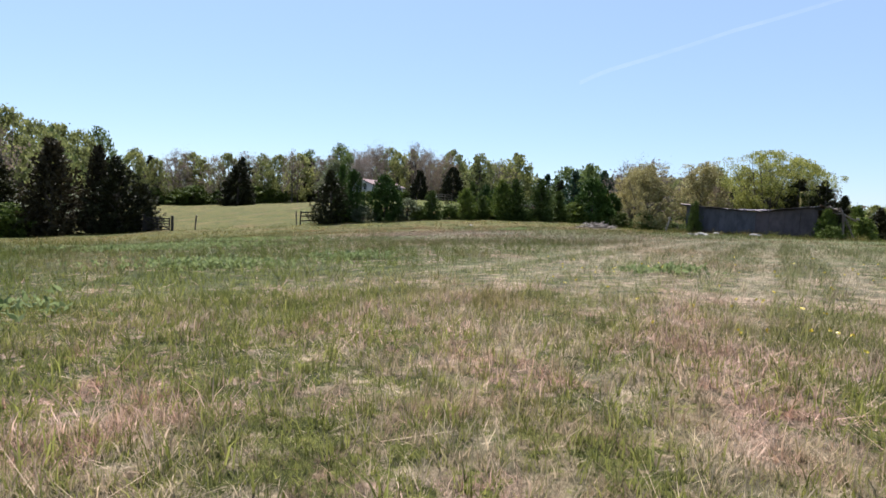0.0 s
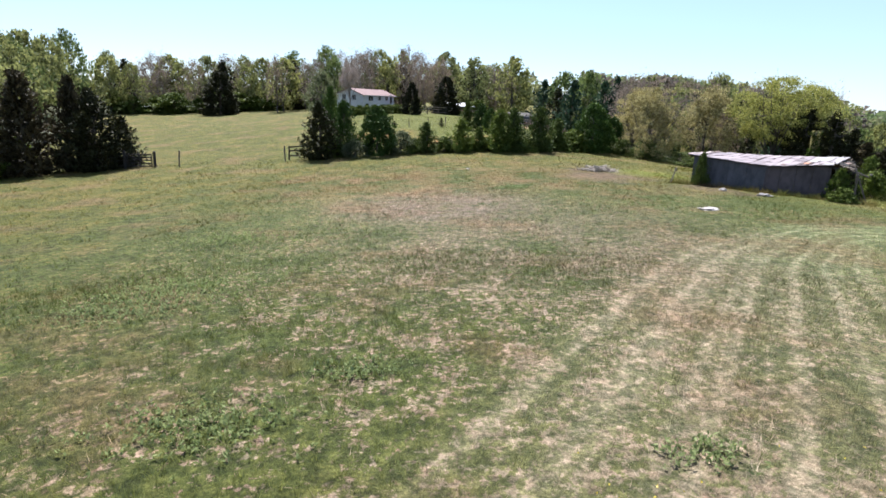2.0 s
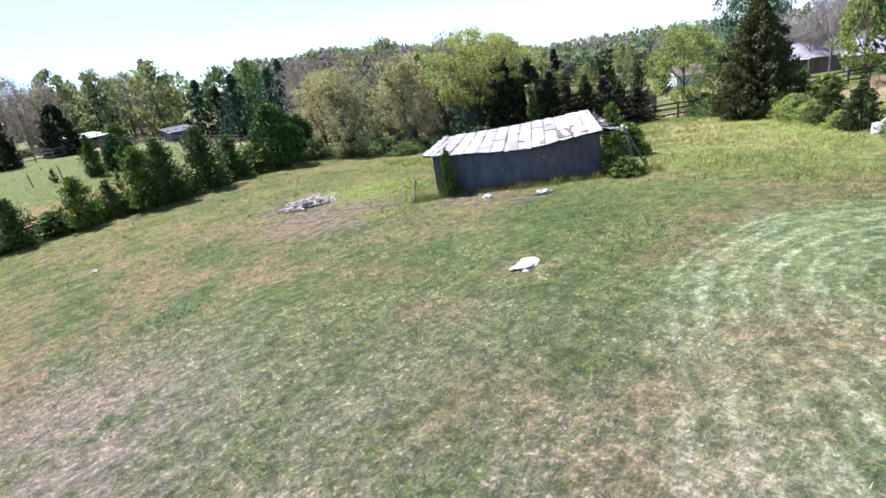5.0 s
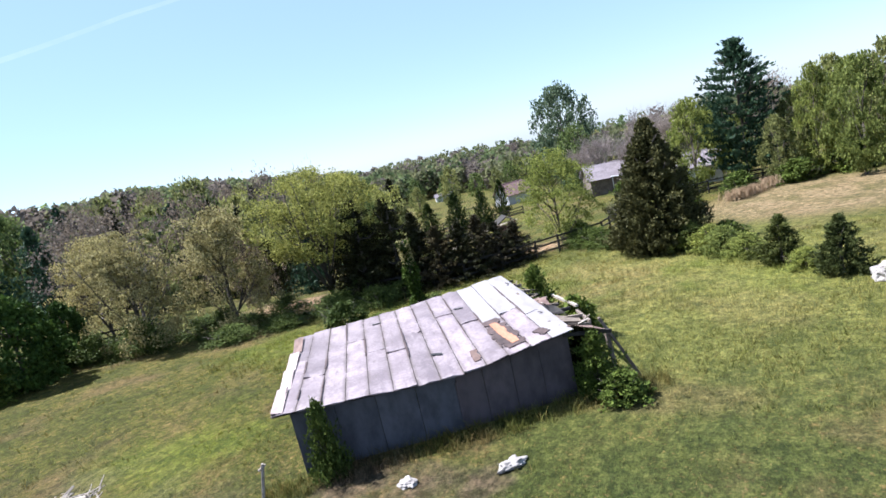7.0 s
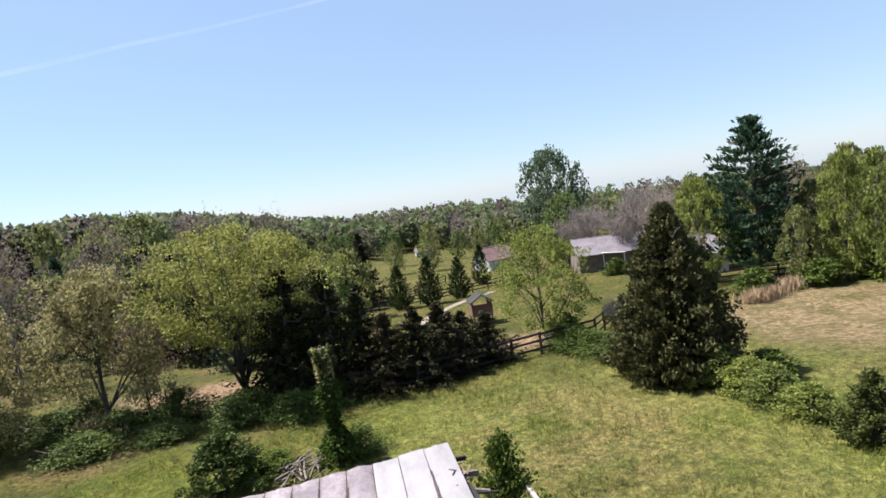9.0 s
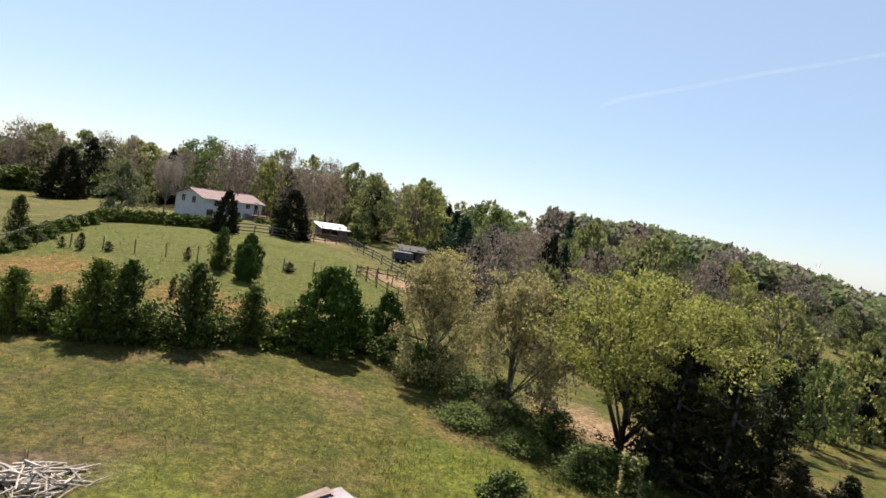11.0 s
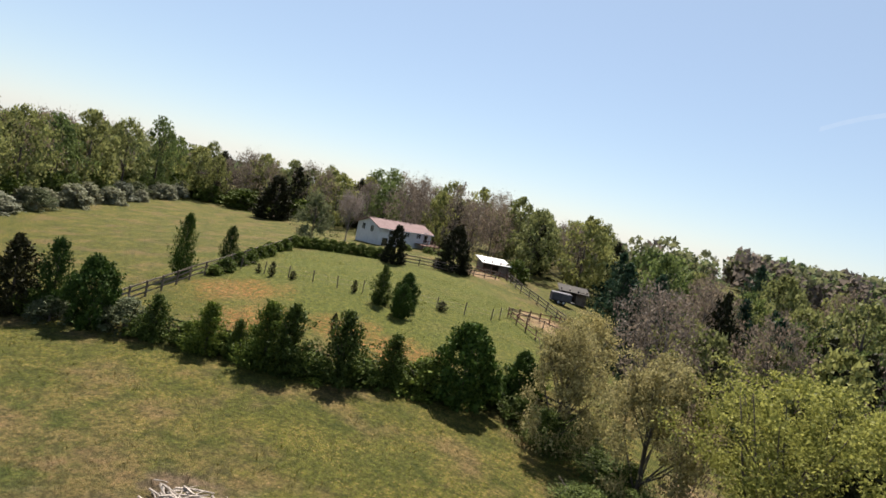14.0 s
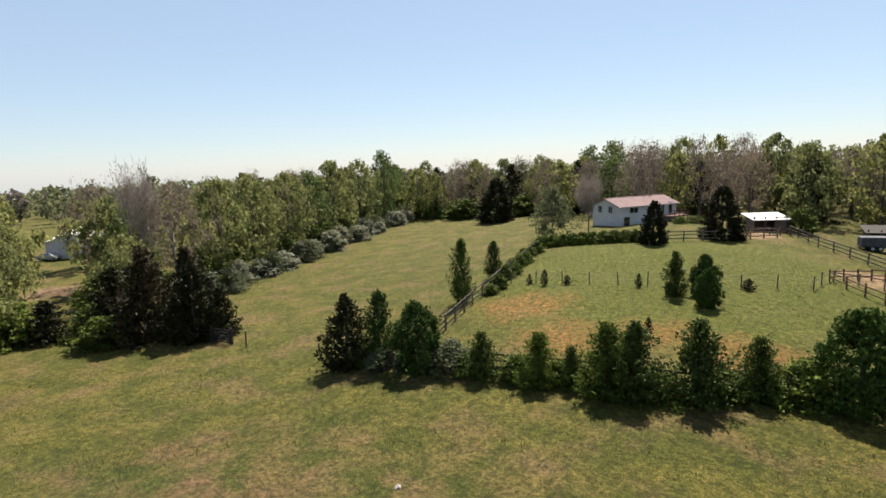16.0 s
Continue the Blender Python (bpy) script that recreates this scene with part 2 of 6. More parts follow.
def leafy(m, colour, rough=0.6, through=0.35):
    """Leaves let part of the light through."""
    m.done(colour, rough, spec=0.08)
    t = m.n.new("ShaderNodeBsdfTranslucent")
    m.put(t.inputs[0], colour)
    s = m.n.new("ShaderNodeMixShader")
    s.inputs[0].default_value = through
    m.l.new(m.bsdf.outputs[0], s.inputs[1])
    m.l.new(t.outputs[0], s.inputs[2])
    m.l.new(s.outputs[0], m.out.inputs[0])
    return m.mat


def grass_material():
    m = Nodes("grass_blades")
    t = m.n.new("ShaderNodeAttribute")
    t.attribute_name = "tone"
    tone = t.outputs["Fac"]
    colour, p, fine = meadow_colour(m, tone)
    island = m.n.new("ShaderNodeNewGeometry").outputs["Random Per Island"]
    colour = m.mix(0.75, colour, m.mix(island, (0.34, 0.40, 0.30), (2.0, 1.95, 1.9)), "MULTIPLY")
    bright_sward = m.ramp(m.far(p, 0, 2), 7, 18, 1.46, 1.1)  # brightness painted into the blades, most round the start, to offset dim backlight
    return leafy(m, m.mix(1.0, colour, bright_sward, "MULTIPLY"), 0.7, 0.36)


def leaf_material(name, dark, light, through=0.35, spread=0.5):
    m = Nodes(name)
    geo = m.n.new("ShaderNodeNewGeometry")
    tree = m.n.new("ShaderNodeObjectInfo").outputs["Random"]
    dark, light = toned(dark), toned(light)
    c = m.mix(geo.outputs["Random Per Island"], dark, light)
    patch = m.noise(m.position(), 0.8, 2)
    c = m.mix(m.math("MULTIPLY", m.ramp(patch, 0.35, 0.7), 0.35), c, light)
    c = m.mix(spread, c, m.mix(tree, (0.62, 0.66, 0.72), (1.35, 1.25, 1.0)), "MULTIPLY")
    return leafy(m, c, 0.6, through)


def plain(name, dark, light, scale=6.0, rough=0.8, metal=0.0, bump=0.3, stretch=(1, 1, 1), random=0.0, spec=None, depth=0.01):
    """A surface with stains at two sizes and a fine relief, in the thing's own space."""
    m, dark, light = Nodes(name), toned(dark), toned(light)
    mp = m.n.new("ShaderNodeMapping")
    mp.inputs["Scale"].default_value = stretch
    m.put(mp.inputs[0], m.position("object"))
    a, b = m.noise(mp.outputs[0], scale, 6, 0.7), m.noise(mp.outputs[0], scale * 0.18, 3)
    c = m.mix(m.ramp(m.math("ADD", m.math("MULTIPLY", a, 0.6), m.math("MULTIPLY", b, 0.4)), 0.35, 0.65), dark, light)
    if random:
        info = m.n.new("ShaderNodeObjectInfo").outputs["Random"]
        c = m.mix(random, c, m.mix(info, (0.5, 0.5, 0.52), (1.4, 1.4, 1.38)), "MULTIPLY")
    if bump:
        m.bump(a, bump, depth)
    return m.done(c, rough, metal, spec)


GROUND = ground_material()
GRASS = grass_material()
BARK = plain("bark", (0.05, 0.04, 0.032), (0.16, 0.13, 0.105), 9, 0.95, bump=0.8, stretch=(3, 3, 0.6))
BARK_PALE = plain("pale_bark", (0.17, 0.14, 0.12), (0.34, 0.29, 0.26), 9, 0.95, bump=0.6, stretch=(3, 3, 0.6))
LEAF_GREEN = leaf_material("leaves_green", (0.026, 0.05, 0.012), (0.135, 0.18, 0.042), 0.18)
LEAF_PEAR = leaf_material("leaves_deep_green", (0.016, 0.042, 0.010), (0.085, 0.145, 0.03), 0.15)
LEAF_SPRING = leaf_material("leaves_spring", (0.08, 0.10, 0.02), (0.50, 0.50, 0.14), 0.42, 0.15)
LEAF_WOOD_SPRING = leaf_material("woodland_spring_leaves", (0.075, 0.092, 0.03), (0.40, 0.42, 0.16), 0.4)
LEAF_WOOD_GREEN = leaf_material("woodland_green_leaves", (0.038, 0.066, 0.023), (0.25, 0.32, 0.105), 0.34)
TWIGS = leaf_material("pale_twigs", (0.26, 0.21, 0.195), (0.52, 0.44, 0.40), 0.2)
LEAF_POPLAR = leaf_material("poplar_leaves", (0.06, 0.10, 0.055), (0.24, 0.31, 0.18), 0.35)
LEAF_WEED = leaf_material("weed_leaves", (0.14, 0.19, 0.06), (0.34, 0.40, 0.18), 0.45, 0.2)
LEAF_OLIVE = leaf_material("leaves_olive", (0.10, 0.095, 0.04), (0.60, 0.53, 0.25), 0.36)
LEAF_BUD = leaf_material("buds_pink_brown", (0.10, 0.08, 0.068), (0.34, 0.275, 0.22), 0.35)
LEAF_CEDAR = leaf_material("cedar_sprays", (0.010, 0.012, 0.006), (0.05, 0.052, 0.02), 0.08)
LEAF_BRONZE = leaf_material("bronze_cedar_sprays", (0.018, 0.016, 0.010), (0.095, 0.078, 0.04), 0.15)
LEAF_PINE = leaf_material("pine_needles", (0.014, 0.036, 0.022), (0.07, 0.125, 0.075), 0.2)
LEAF_ARB = leaf_material("arborvitae_sprays", (0.012, 0.028, 0.008), (0.06, 0.09, 0.022), 0.2)
LEAF_WHITE = leaf_material("blossom", (0.14, 0.155, 0.085), (0.46, 0.47, 0.35), 0.35)
LEAF_GREY = leaf_material("leaves_grey_green", (0.06, 0.08, 0.04), (0.20, 0.23, 0.13), 0.35)
LEAF_SHRUB = leaf_material("shrub_leaves", (0.03, 0.055, 0.010), (0.19, 0.25, 0.05), 0.24)
# far belt leaves painted paler and bluer in place of distance haze
LEAF_WOODS = leaf_material("far_woods_leaves", (0.12, 0.135, 0.065), (0.25, 0.26, 0.135), 0.5, 0.0)
LEAF_YARD = leaf_material("yard_tree_leaves", (0.07, 0.10, 0.022), (0.40, 0.45, 0.12), 0.45)
LEAF_RED_CEDAR = leaf_material("red_cedar_sprays", (0.018, 0.021, 0.008), (0.165, 0.158, 0.06), 0.2)
LEAF_FIELD_CEDAR = leaf_material("young_cedar_sprays", (0.022, 0.034, 0.010), (0.13, 0.15, 0.045), 0.2)
# these two far colours carry the same painted haze
LEAF_FAR_BUD = leaf_material("far_budding_leaves", (0.13, 0.11, 0.095), (0.25, 0.21, 0.18), 0.5, 0.0)
LEAF_FAR_GREEN = leaf_material("far_green_leaves", (0.10, 0.14, 0.06), (0.21, 0.27, 0.115), 0.5, 0.0)
FENCE_DARK = plain("creosoted_board", (0.014, 0.011, 0.010), (0.045, 0.036, 0.03), 8, 0.9, random=0.4)
FENCE_GREY = plain("weathered_board", (0.12, 0.09, 0.07), (0.30, 0.24, 0.19), 8, 0.9, random=0.4)
FENCE_RED = plain("reddish_board", (0.14, 0.06, 0.045), (0.30, 0.15, 0.11), 8, 0.9, random=0.4)
def tin_material():
    """Old galvanised sheets: chalky pinkish grey, tarry along the laps, with brown runs."""
    m = Nodes("galvanised_sheet")
    p = m.position("object")
    sep = m.n.new("ShaderNodeSeparateXYZ")
    m.put(sep.inputs[0], p)
    mp = m.n.new("ShaderNodeMapping")
    mp.inputs["Scale"].default_value = (1, 0.22, 1)
    m.put(mp.inputs[0], p)
    broad, fine, run = m.noise(p, 0.7, 3), m.noise(p, 9.0, 6, 0.75), m.noise(mp.outputs[0], 7.0, 5, 0.7)
    info = m.n.new("ShaderNodeObjectInfo").outputs["Random"]
    c = m.mix(m.ramp(m.math("ADD", m.math("MULTIPLY", broad, 0.55), m.math("MULTIPLY", fine, 0.45)), 0.38, 0.62), (0.125, 0.10, 0.11), (0.24, 0.20, 0.212))
    c = m.mix(0.5, c, m.mix(info, (0.6, 0.58, 0.6), (1.35, 1.33, 1.32)), "MULTIPLY")
    lap = m.math("ABSOLUTE", m.math("SUBTRACT", m.math("FRACT", m.math("DIVIDE", m.math("ADD", sep.outputs[0], 0.12 + SHEET / 2), SHEET)), 0.5))
    tar = m.math("MULTIPLY", m.ramp(lap, 0.01, 0.2, 1.0, 0.0), m.ramp(run, 0.36, 0.54))
    c = m.mix(m.math("MULTIPLY", tar, 0.8), c, (0.085, 0.065, 0.06))
    c = m.mix(m.math("MULTIPLY", m.ramp(run, 0.54, 0.66), 0.6), c, (0.10, 0.078, 0.08))
    m.bump(fine, 0.3, 0.012)
    return m.done(c, 0.62, 0.08)


SHEET = (7.83 + 0.58) / 13
TIN = tin_material()
TIN_WHITE = plain("whitened_sheet", (0.28, 0.255, 0.262), (0.39, 0.36, 0.366), 3.0, 0.6, 0.0, 0.3, (1, 0.4, 1), random=0.2)
TAR = plain("torn_felt", (0.035, 0.022, 0.022), (0.12, 0.078, 0.074), 8.0, 0.9, 0.0, 0.6)
TIN_PINK = plain("peeled_sheet", (0.34, 0.26, 0.245), (0.58, 0.47, 0.45), 4.0, 0.7, 0.0, 0.4)
TIN_RUST = plain("rusted_sheet", (0.12, 0.07, 0.058), (0.30, 0.195, 0.16), 5.0, 0.75, 0.1, 0.4, (1, 0.3, 1))
SIDING = plain("tarred_siding", (0.055, 0.056, 0.072), (0.125, 0.125, 0.15), 3.0, 0.8, 0.0, 0.4, (1, 1, 0.5), random=0.25)
SIDING_WARM = plain("stained_siding", (0.058, 0.044, 0.05), (0.13, 0.10, 0.108), 3.0, 0.8, 0.0, 0.4, (1, 1, 0.5), random=0.25)
OLD_WOOD = plain("old_timber", (0.10, 0.075, 0.06), (0.34, 0.27, 0.22), 12, 0.9, bump=0.5, stretch=(4, 4, 0.6), random=0.4)
ORANGE_WOOD = plain("fresh_plywood", (0.36, 0.155, 0.085), (0.52, 0.26, 0.155), 6, 0.85, stretch=(3, 0.5, 1))
WHITE_WALL = plain("white_siding", (0.62, 0.64, 0.68), (0.80, 0.81, 0.84), 2, 0.6, bump=0.1)
ROOF_BROWN = plain("brown_shingles", (0.15, 0.085, 0.085), (0.27, 0.17, 0.165), 5, 0.9)
ROOF_GREY = plain("grey_shingles", (0.15, 0.125, 0.14), (0.27, 0.235, 0.26), 5, 0.9)
ROOF_WHITE = plain("white_metal_roof", (0.62, 0.62, 0.62), (0.82, 0.82, 0.82), 2, 0.45, 0.0, 0.1)
BRICK = plain("brick_wall", (0.16, 0.07, 0.055), (0.28, 0.13, 0.10), 20, 0.9)
HOLE_SHADE = plain("hole_shade", (0.012, 0.012, 0.014), (0.03, 0.03, 0.033), 3, 0.7, bump=0)
GLASS = plain("window_glass", (0.02, 0.025, 0.03), (0.05, 0.055, 0.06), 2, 0.08, bump=0, spec=0.8)
STONE = plain("pale_stone", (0.28, 0.25, 0.235), (0.56, 0.52, 0.49), 5, 0.9, bump=0.8, depth=0.03)
PETAL_RED = leaf_material("azalea_petals", (0.45, 0.04, 0.07), (0.70, 0.12, 0.16), 0.3)
PETAL_YELLOW = plain("buttercup_petals", (0.70, 0.52, 0.02), (0.85, 0.68, 0.05), 9, 0.5, bump=0)
PLASTIC_GREEN = plain("green_plastic", (0.01, 0.22, 0.13), (0.03, 0.36, 0.22), 3, 0.4, bump=0)
STICK = plain("bleached_wood", (0.26, 0.21, 0.17), (0.60, 0.53, 0.46), 9, 0.9, random=0.45)
TAWNY = plain("tawny_grass", (0.34, 0.22, 0.12), (0.60, 0.44, 0.27), 3, 0.9, bump=0)
GRAVEL = plain("gravel", (0.22, 0.18, 0.13), (0.36, 0.30, 0.23), 2, 0.95)
STRAW = plain("dry_brush", (0.26, 0.20, 0.16), (0.62, 0.54, 0.47), 12, 0.9, random=0.3)
IVY = leaf_material("ivy_leaves", (0.02, 0.045, 0.010), (0.09, 0.14, 0.025), 0.3)
CAR_PAINT = plain("car_paint", (0.35, 0.36, 0.38), (0.5, 0.5, 0.52), 2, 0.3, 0.3, 0.0)
RUBBER = plain("rubber", (0.012, 0.012, 0.012), (0.03, 0.03, 0.03), 9, 0.85)

# ---------------------------------------------------------------- mesh helpers
def mesh_of(name, verts, faces, material, smooth=False):
    me = bpy.data.meshes.new(name)
    me.from_pydata([tuple(v) for v in verts], [], [tuple(f) for f in faces])
    me.materials.append(material)
    if smooth:
        me.polygons.foreach_set("use_smooth", [True] * len(me.polygons))
    me.update()
    return me


def cards_mesh(name, v, corners, material):
    """A mesh of loose leaves: v holds corners x 3 numbers a leaf, in order."""
    me = bpy.data.meshes.new(name)
    n = len(v) // corners
    me.vertices.add(len(v))
    me.vertices.foreach_set("co", np.asarray(v, dtype=np.float32).ravel())
    me.loops.add(len(v))
    me.loops.foreach_set("vertex_index", np.arange(len(v), dtype=np.int32))
    me.polygons.add(n)
    me.polygons.foreach_set("loop_start", np.arange(n, dtype=np.int32) * corners)
    me.polygons.foreach_set("loop_total", np.full(n, corners, dtype=np.int32))
    me.materials.append(material)
    me.update(calc_edges=True)
    me.validate()
    return me


def leaves(rng, centre, along, size, aspect=0.55, corners=4):
    """Leaf-shaped lozenges (or, far off, three-cornered ones) at the centres, pointing roughly along, each of its size."""
    n = len(centre)
    a = along + rng.normal(0, 0.45, (n, 3))
    a /= np.linalg.norm(a, axis=1)[:, None] + 1e-9
    b = np.cross(a, rng.normal(0, 1, (n, 3)))
    b /= np.linalg.norm(b, axis=1)[:, None] + 1e-9
    s = np.asarray(size)[:, None]
    a, b = a * s, b * s * aspect
    if corners == 3:
        return np.stack([centre - 0.8 * a - b, centre - 0.8 * a + b, centre + a], 1).reshape(-1, 3)
    v = np.stack([centre - a, centre - 0.1 * a + b, centre + a, centre - 0.1 * a - b], 1)
    return v.reshape(-1, 3)


def tube(points, radii, sides=6):
    """A tapered limb along the points."""
    verts, faces = [], []
    points = [Vector(p) for p in points]
    for k, (p, r) in enumerate(zip(points, radii)):
        way = (points[min(k + 1, len(points) - 1)] - points[max(k - 1, 0)]).normalized()
        q = way.to_track_quat("Z", "Y")
        for s in range(sides):
            a = 2 * math.pi * s / sides
            verts.append(p + q @ Vector((r * math.cos(a), r * math.sin(a), 0)))
    for k in range(len(points) - 1):
        for s in range(sides):
            a, b = k * sides + s, k * sides + (s + 1) % sides
            faces.append((a, b, b + sides, a + sides))
    faces.append(tuple(range(sides))[::-1])
    faces.append(tuple(range((len(points) - 1) * sides, len(points) * sides)))
    return verts, faces


def joined(pieces):
    verts, faces = [], []
    for v, f in pieces:
        k = len(verts)
        verts += v
        faces += [tuple(i + k for i in q) for q in f]
    return verts, faces


def slab(size, at=(0, 0, 0), turn=(0, 0, 0), bevel=0.0, jitter=0.0, rng=None):
    """Verts and faces of a box, its edges chamfered, its corners a little uneven."""
    bm = bmesh.new()
    bmesh.ops.create_cube(bm, size=1.0)
    bmesh.ops.scale(bm, vec=size, verts=bm.verts)
    if jitter:
        for v in bm.verts:
            v.co += Vector(rng.normal(0, jitter, 3))
    if bevel:
        bmesh.ops.bevel(bm, geom=bm.edges[:], offset=bevel, segments=1, affect="EDGES")
    m = pose(*at, *turn)
    bm.transform(m)
    bm.verts.index_update()
    out = [v.co.copy() for v in bm.verts], [tuple(v.index for v in f.verts) for f in bm.faces]
    bm.free()
    return out


def part(name, geometry, material, parent, label="", smooth=False):
    ob = new(name, mesh_of(name, *geometry, material, smooth))
    ob.parent = parent
    return tagged(ob, label)


def shared(name, me, parent, m=None):
    ob = new(name, me)
    ob.parent = parent
    if m is not None:
        ob.matrix_basis = m
    return ob


def thing(name, m, label, category, group="", kind=""):
    ob = new(name)
    ob.matrix_basis = m
    return tagged(ob, label, category, group, kind)

# ---------------------------------------------------------------- the land: one sheet, fine near the field, coarse to the horizon
def axis(lo, hi, step):
    near = list(np.arange(lo, hi + 0.01, step))
    out, s = [], step
    while not out or out[-1] < 2600:
        s *= 1.35
        out.append((out[-1] if out else 0) + s)
    return np.array([lo - d for d in reversed(out)] + near + [hi + d for d in out])


def lane_attributes(me, x, y):
    for name, value in zip(("lane", "lane_clear"), lane(x, y)):
        me.attributes.new(name, "FLOAT", "POINT").data.foreach_set("value", np.asarray(value, dtype=np.float32))


def build_ground():
    xs, ys = axis(-70, 110, 1.2), axis(-25, 150, 1.2)
    gx, gy = np.meshgrid(xs, ys)
    gz = ground(gx, gy) + 0.014 * (np.sin(gx * 0.9 + 1.3 * np.sin(gy * 0.53)) + np.sin(gy * 0.83 + 1.7 * np.sin(gx * 0.41)) + np.sin(0.61 * gx - 0.47 * gy)) * (np.hypot(gx, gy - 40) < 90)
    nx, ny = len(xs), len(ys)
    k = (np.arange(nx - 1)[None, :] + nx * np.arange(ny - 1)[:, None]).ravel()
    faces = np.stack([k, k + 1, k + nx + 1, k + nx], 1)
    ob = new("ground", mesh_of("ground", np.stack([gx, gy, gz], -1).reshape(-1, 3), faces.tolist(), GROUND, True))
    lane_attributes(ob.data, gx.ravel(), gy.ravel())
    return tagged(ob, "rolling hay meadow of green grass, straw and mown lanes", "ground", kind="structure")


build_ground()


# ---------------------------------------------------------------- trees: meshes of unit height and unit crown width
def limbs(rng, trunk_top, n, lift, reach, radius=0.028, bend=0.05, z0=0.25, sub=2):
    pieces, tips = [], []
    top = Vector((rng.normal(0, 0.02), rng.normal(0, 0.02), trunk_top))
    mid = Vector((rng.normal(0, 0.015), rng.normal(0, 0.015), trunk_top * 0.5))
    pieces.append(tube([(0, 0, -0.03), (0, 0, 0.01), mid, top], [radius * 1.5, radius * 1.15, radius * 0.8, radius * 0.3], 8))
    tips.append(np.array(top))
    for k in range(n):
        a = 2.4 * k + rng.uniform(-0.5, 0.5)
        f = rng.uniform(z0, 0.95)
        start = Vector((0, 0, 0)).lerp(mid, min(1, f * 2)) if f < 0.5 else mid.lerp(top, f * 2 - 1)
        ln = reach * rng.uniform(0.7, 1.1) * (1.15 - 0.6 * f)
        end = start + Vector((math.cos(a) * ln, math.sin(a) * ln, lift * rng.uniform(0.6, 1.3) * ln))
        half = start.lerp(end, 0.5) + Vector(rng.normal(0, bend, 3) * ln) + Vector((0, 0, -0.06 * ln))
        r = radius * 0.5 * (1.1 - 0.6 * f)
        pieces.append(tube([start, half, end], [r, r * 0.65, r * 0.2], 5))
        tips.append(np.array(end))
        for j in range(sub):
            p = half.lerp(end, rng.uniform(0, 0.7))
            q = p + Vector(rng.normal(0, 0.4, 3) * ln * 0.5) + Vector((0, 0, 0.25 * ln))
            pieces.append(tube([p, p.lerp(q, 0.5), q], [r * 0.4, r * 0.28, r * 0.1], 4))
            tips.append(np.array(q))
    return joined(pieces), np.array(tips)


def broad_crown(rng, clumps, per, leaf, base=0.2, top_heavy=0.8, spread=0.055, hollow=0.5, aspect=0.6, corners=4):
    u = (np.arange(clumps) + rng.uniform(0, 1, clumps)) / clumps
    z = base + (1 - base) * u * 0.97
    prof = np.sin(np.pi * np.clip(u, 0.02, 0.985) ** top_heavy) ** 0.6
    ang = rng.uniform(0, 2 * np.pi, clumps)
    lobes = 1 + 0.2 * np.sin(3 * ang + rng.uniform(0, 6)) * np.sin(6 * u + rng.uniform(0, 6)) + 0.16 * np.sin(7 * ang + 9 * u) + rng.normal(0, 0.1, clumps)
    rad = 0.54 * prof * lobes * rng.uniform(hollow, 1.0, clumps) ** 0.7
    c = np.stack([rad * np.cos(ang), rad * np.sin(ang), z], 1)
    size = rng.uniform(0.6, 1.35, clumps)
    centre = np.repeat(c, per, 0) + np.clip(rng.normal(0, 1, (clumps * per, 3)), -1.5, 1.5) * (np.repeat(size, per) * spread)[:, None] * np.array([1.15, 1.15, 0.8])
    centre[:, 2] = np.maximum(centre[:, 2], 0.01)
    along = rng.normal(0, 1, (len(centre), 3)) * np.array([1, 1, 0.6])
    return leaves(rng, centre, along, leaf * rng.uniform(0.6, 1.4, len(centre)), aspect, corners)


def cone_crown(rng, branches, per, leaf, power=0.8, base=0.02, rise=0.25, rough=0.25, aspect=0.35, thick=0.03, inner=0.35, corners=4):
    u = ((np.arange(branches) + rng.uniform(0, 1, branches)) / branches) ** 1.5
    z = base + (1 - base) * u
    ang = 2.399 * np.arange(branches) + rng.normal(0, 0.4, branches)
    ln = 0.54 * np.maximum(1 - u, 0.02) ** power * (1 + rng.normal(0, rough, branches)) * (0.88 + 0.12 * np.clip(u * 8, 0, 1))
    ln = np.maximum(ln, 0.02)
    f = rng.uniform(inner, 1.0, (branches, per))
    d = np.stack([np.cos(ang), np.sin(ang), np.full(branches, rise)], 1)
    c = d[:, None, :] * (ln[:, None] * f)[..., None]
    c[..., 2] += z[:, None] - 0.12 * ln[:, None]
    c = c.reshape(-1, 3) + np.clip(rng.normal(0, thick, (branches * per, 3)), -1.6 * thick, 1.6 * thick) * np.array([1, 1, 0.8])
    c[:, 2] = np.maximum(c[:, 2], 0.005)
    along = np.repeat(d, per, 0) + rng.normal(0, 0.35, (len(c), 3))
    return leaves(rng, c, along, leaf * rng.uniform(0.6, 1.4, len(c)), aspect, corners)


KINDS = {}


def kind(name, seed, crown, leaf_mat, trunk, bark=BARK, corners=4):
    rng = np.random.default_rng(seed)
    (tv, tf), tips = trunk(rng)
    high = max(1.0, max(v.z for v in tv) / 0.97)
    tv = [Vector((v.x, v.y, v.z / high)) for v in tv]
    tips = tips / np.array([1, 1, high])
    KINDS[name] = (mesh_of("trunk", tv, tf, bark, True), cards_mesh("crown", crown(rng, tips), corners, leaf_mat))


def round_tips(rng, tips, per, spread, leaf, aspect=0.6):
    c = np.repeat(tips, per, 0) + np.clip(rng.normal(0, spread, (len(tips) * per, 3)), -1.6 * spread, 1.6 * spread)
    c[:, 2] = np.clip(c[:, 2], 0.02, 1.0)
    return leaves(rng, c, rng.normal(0, 1, c.shape), leaf * rng.uniform(0.6, 1.4, len(c)), aspect)


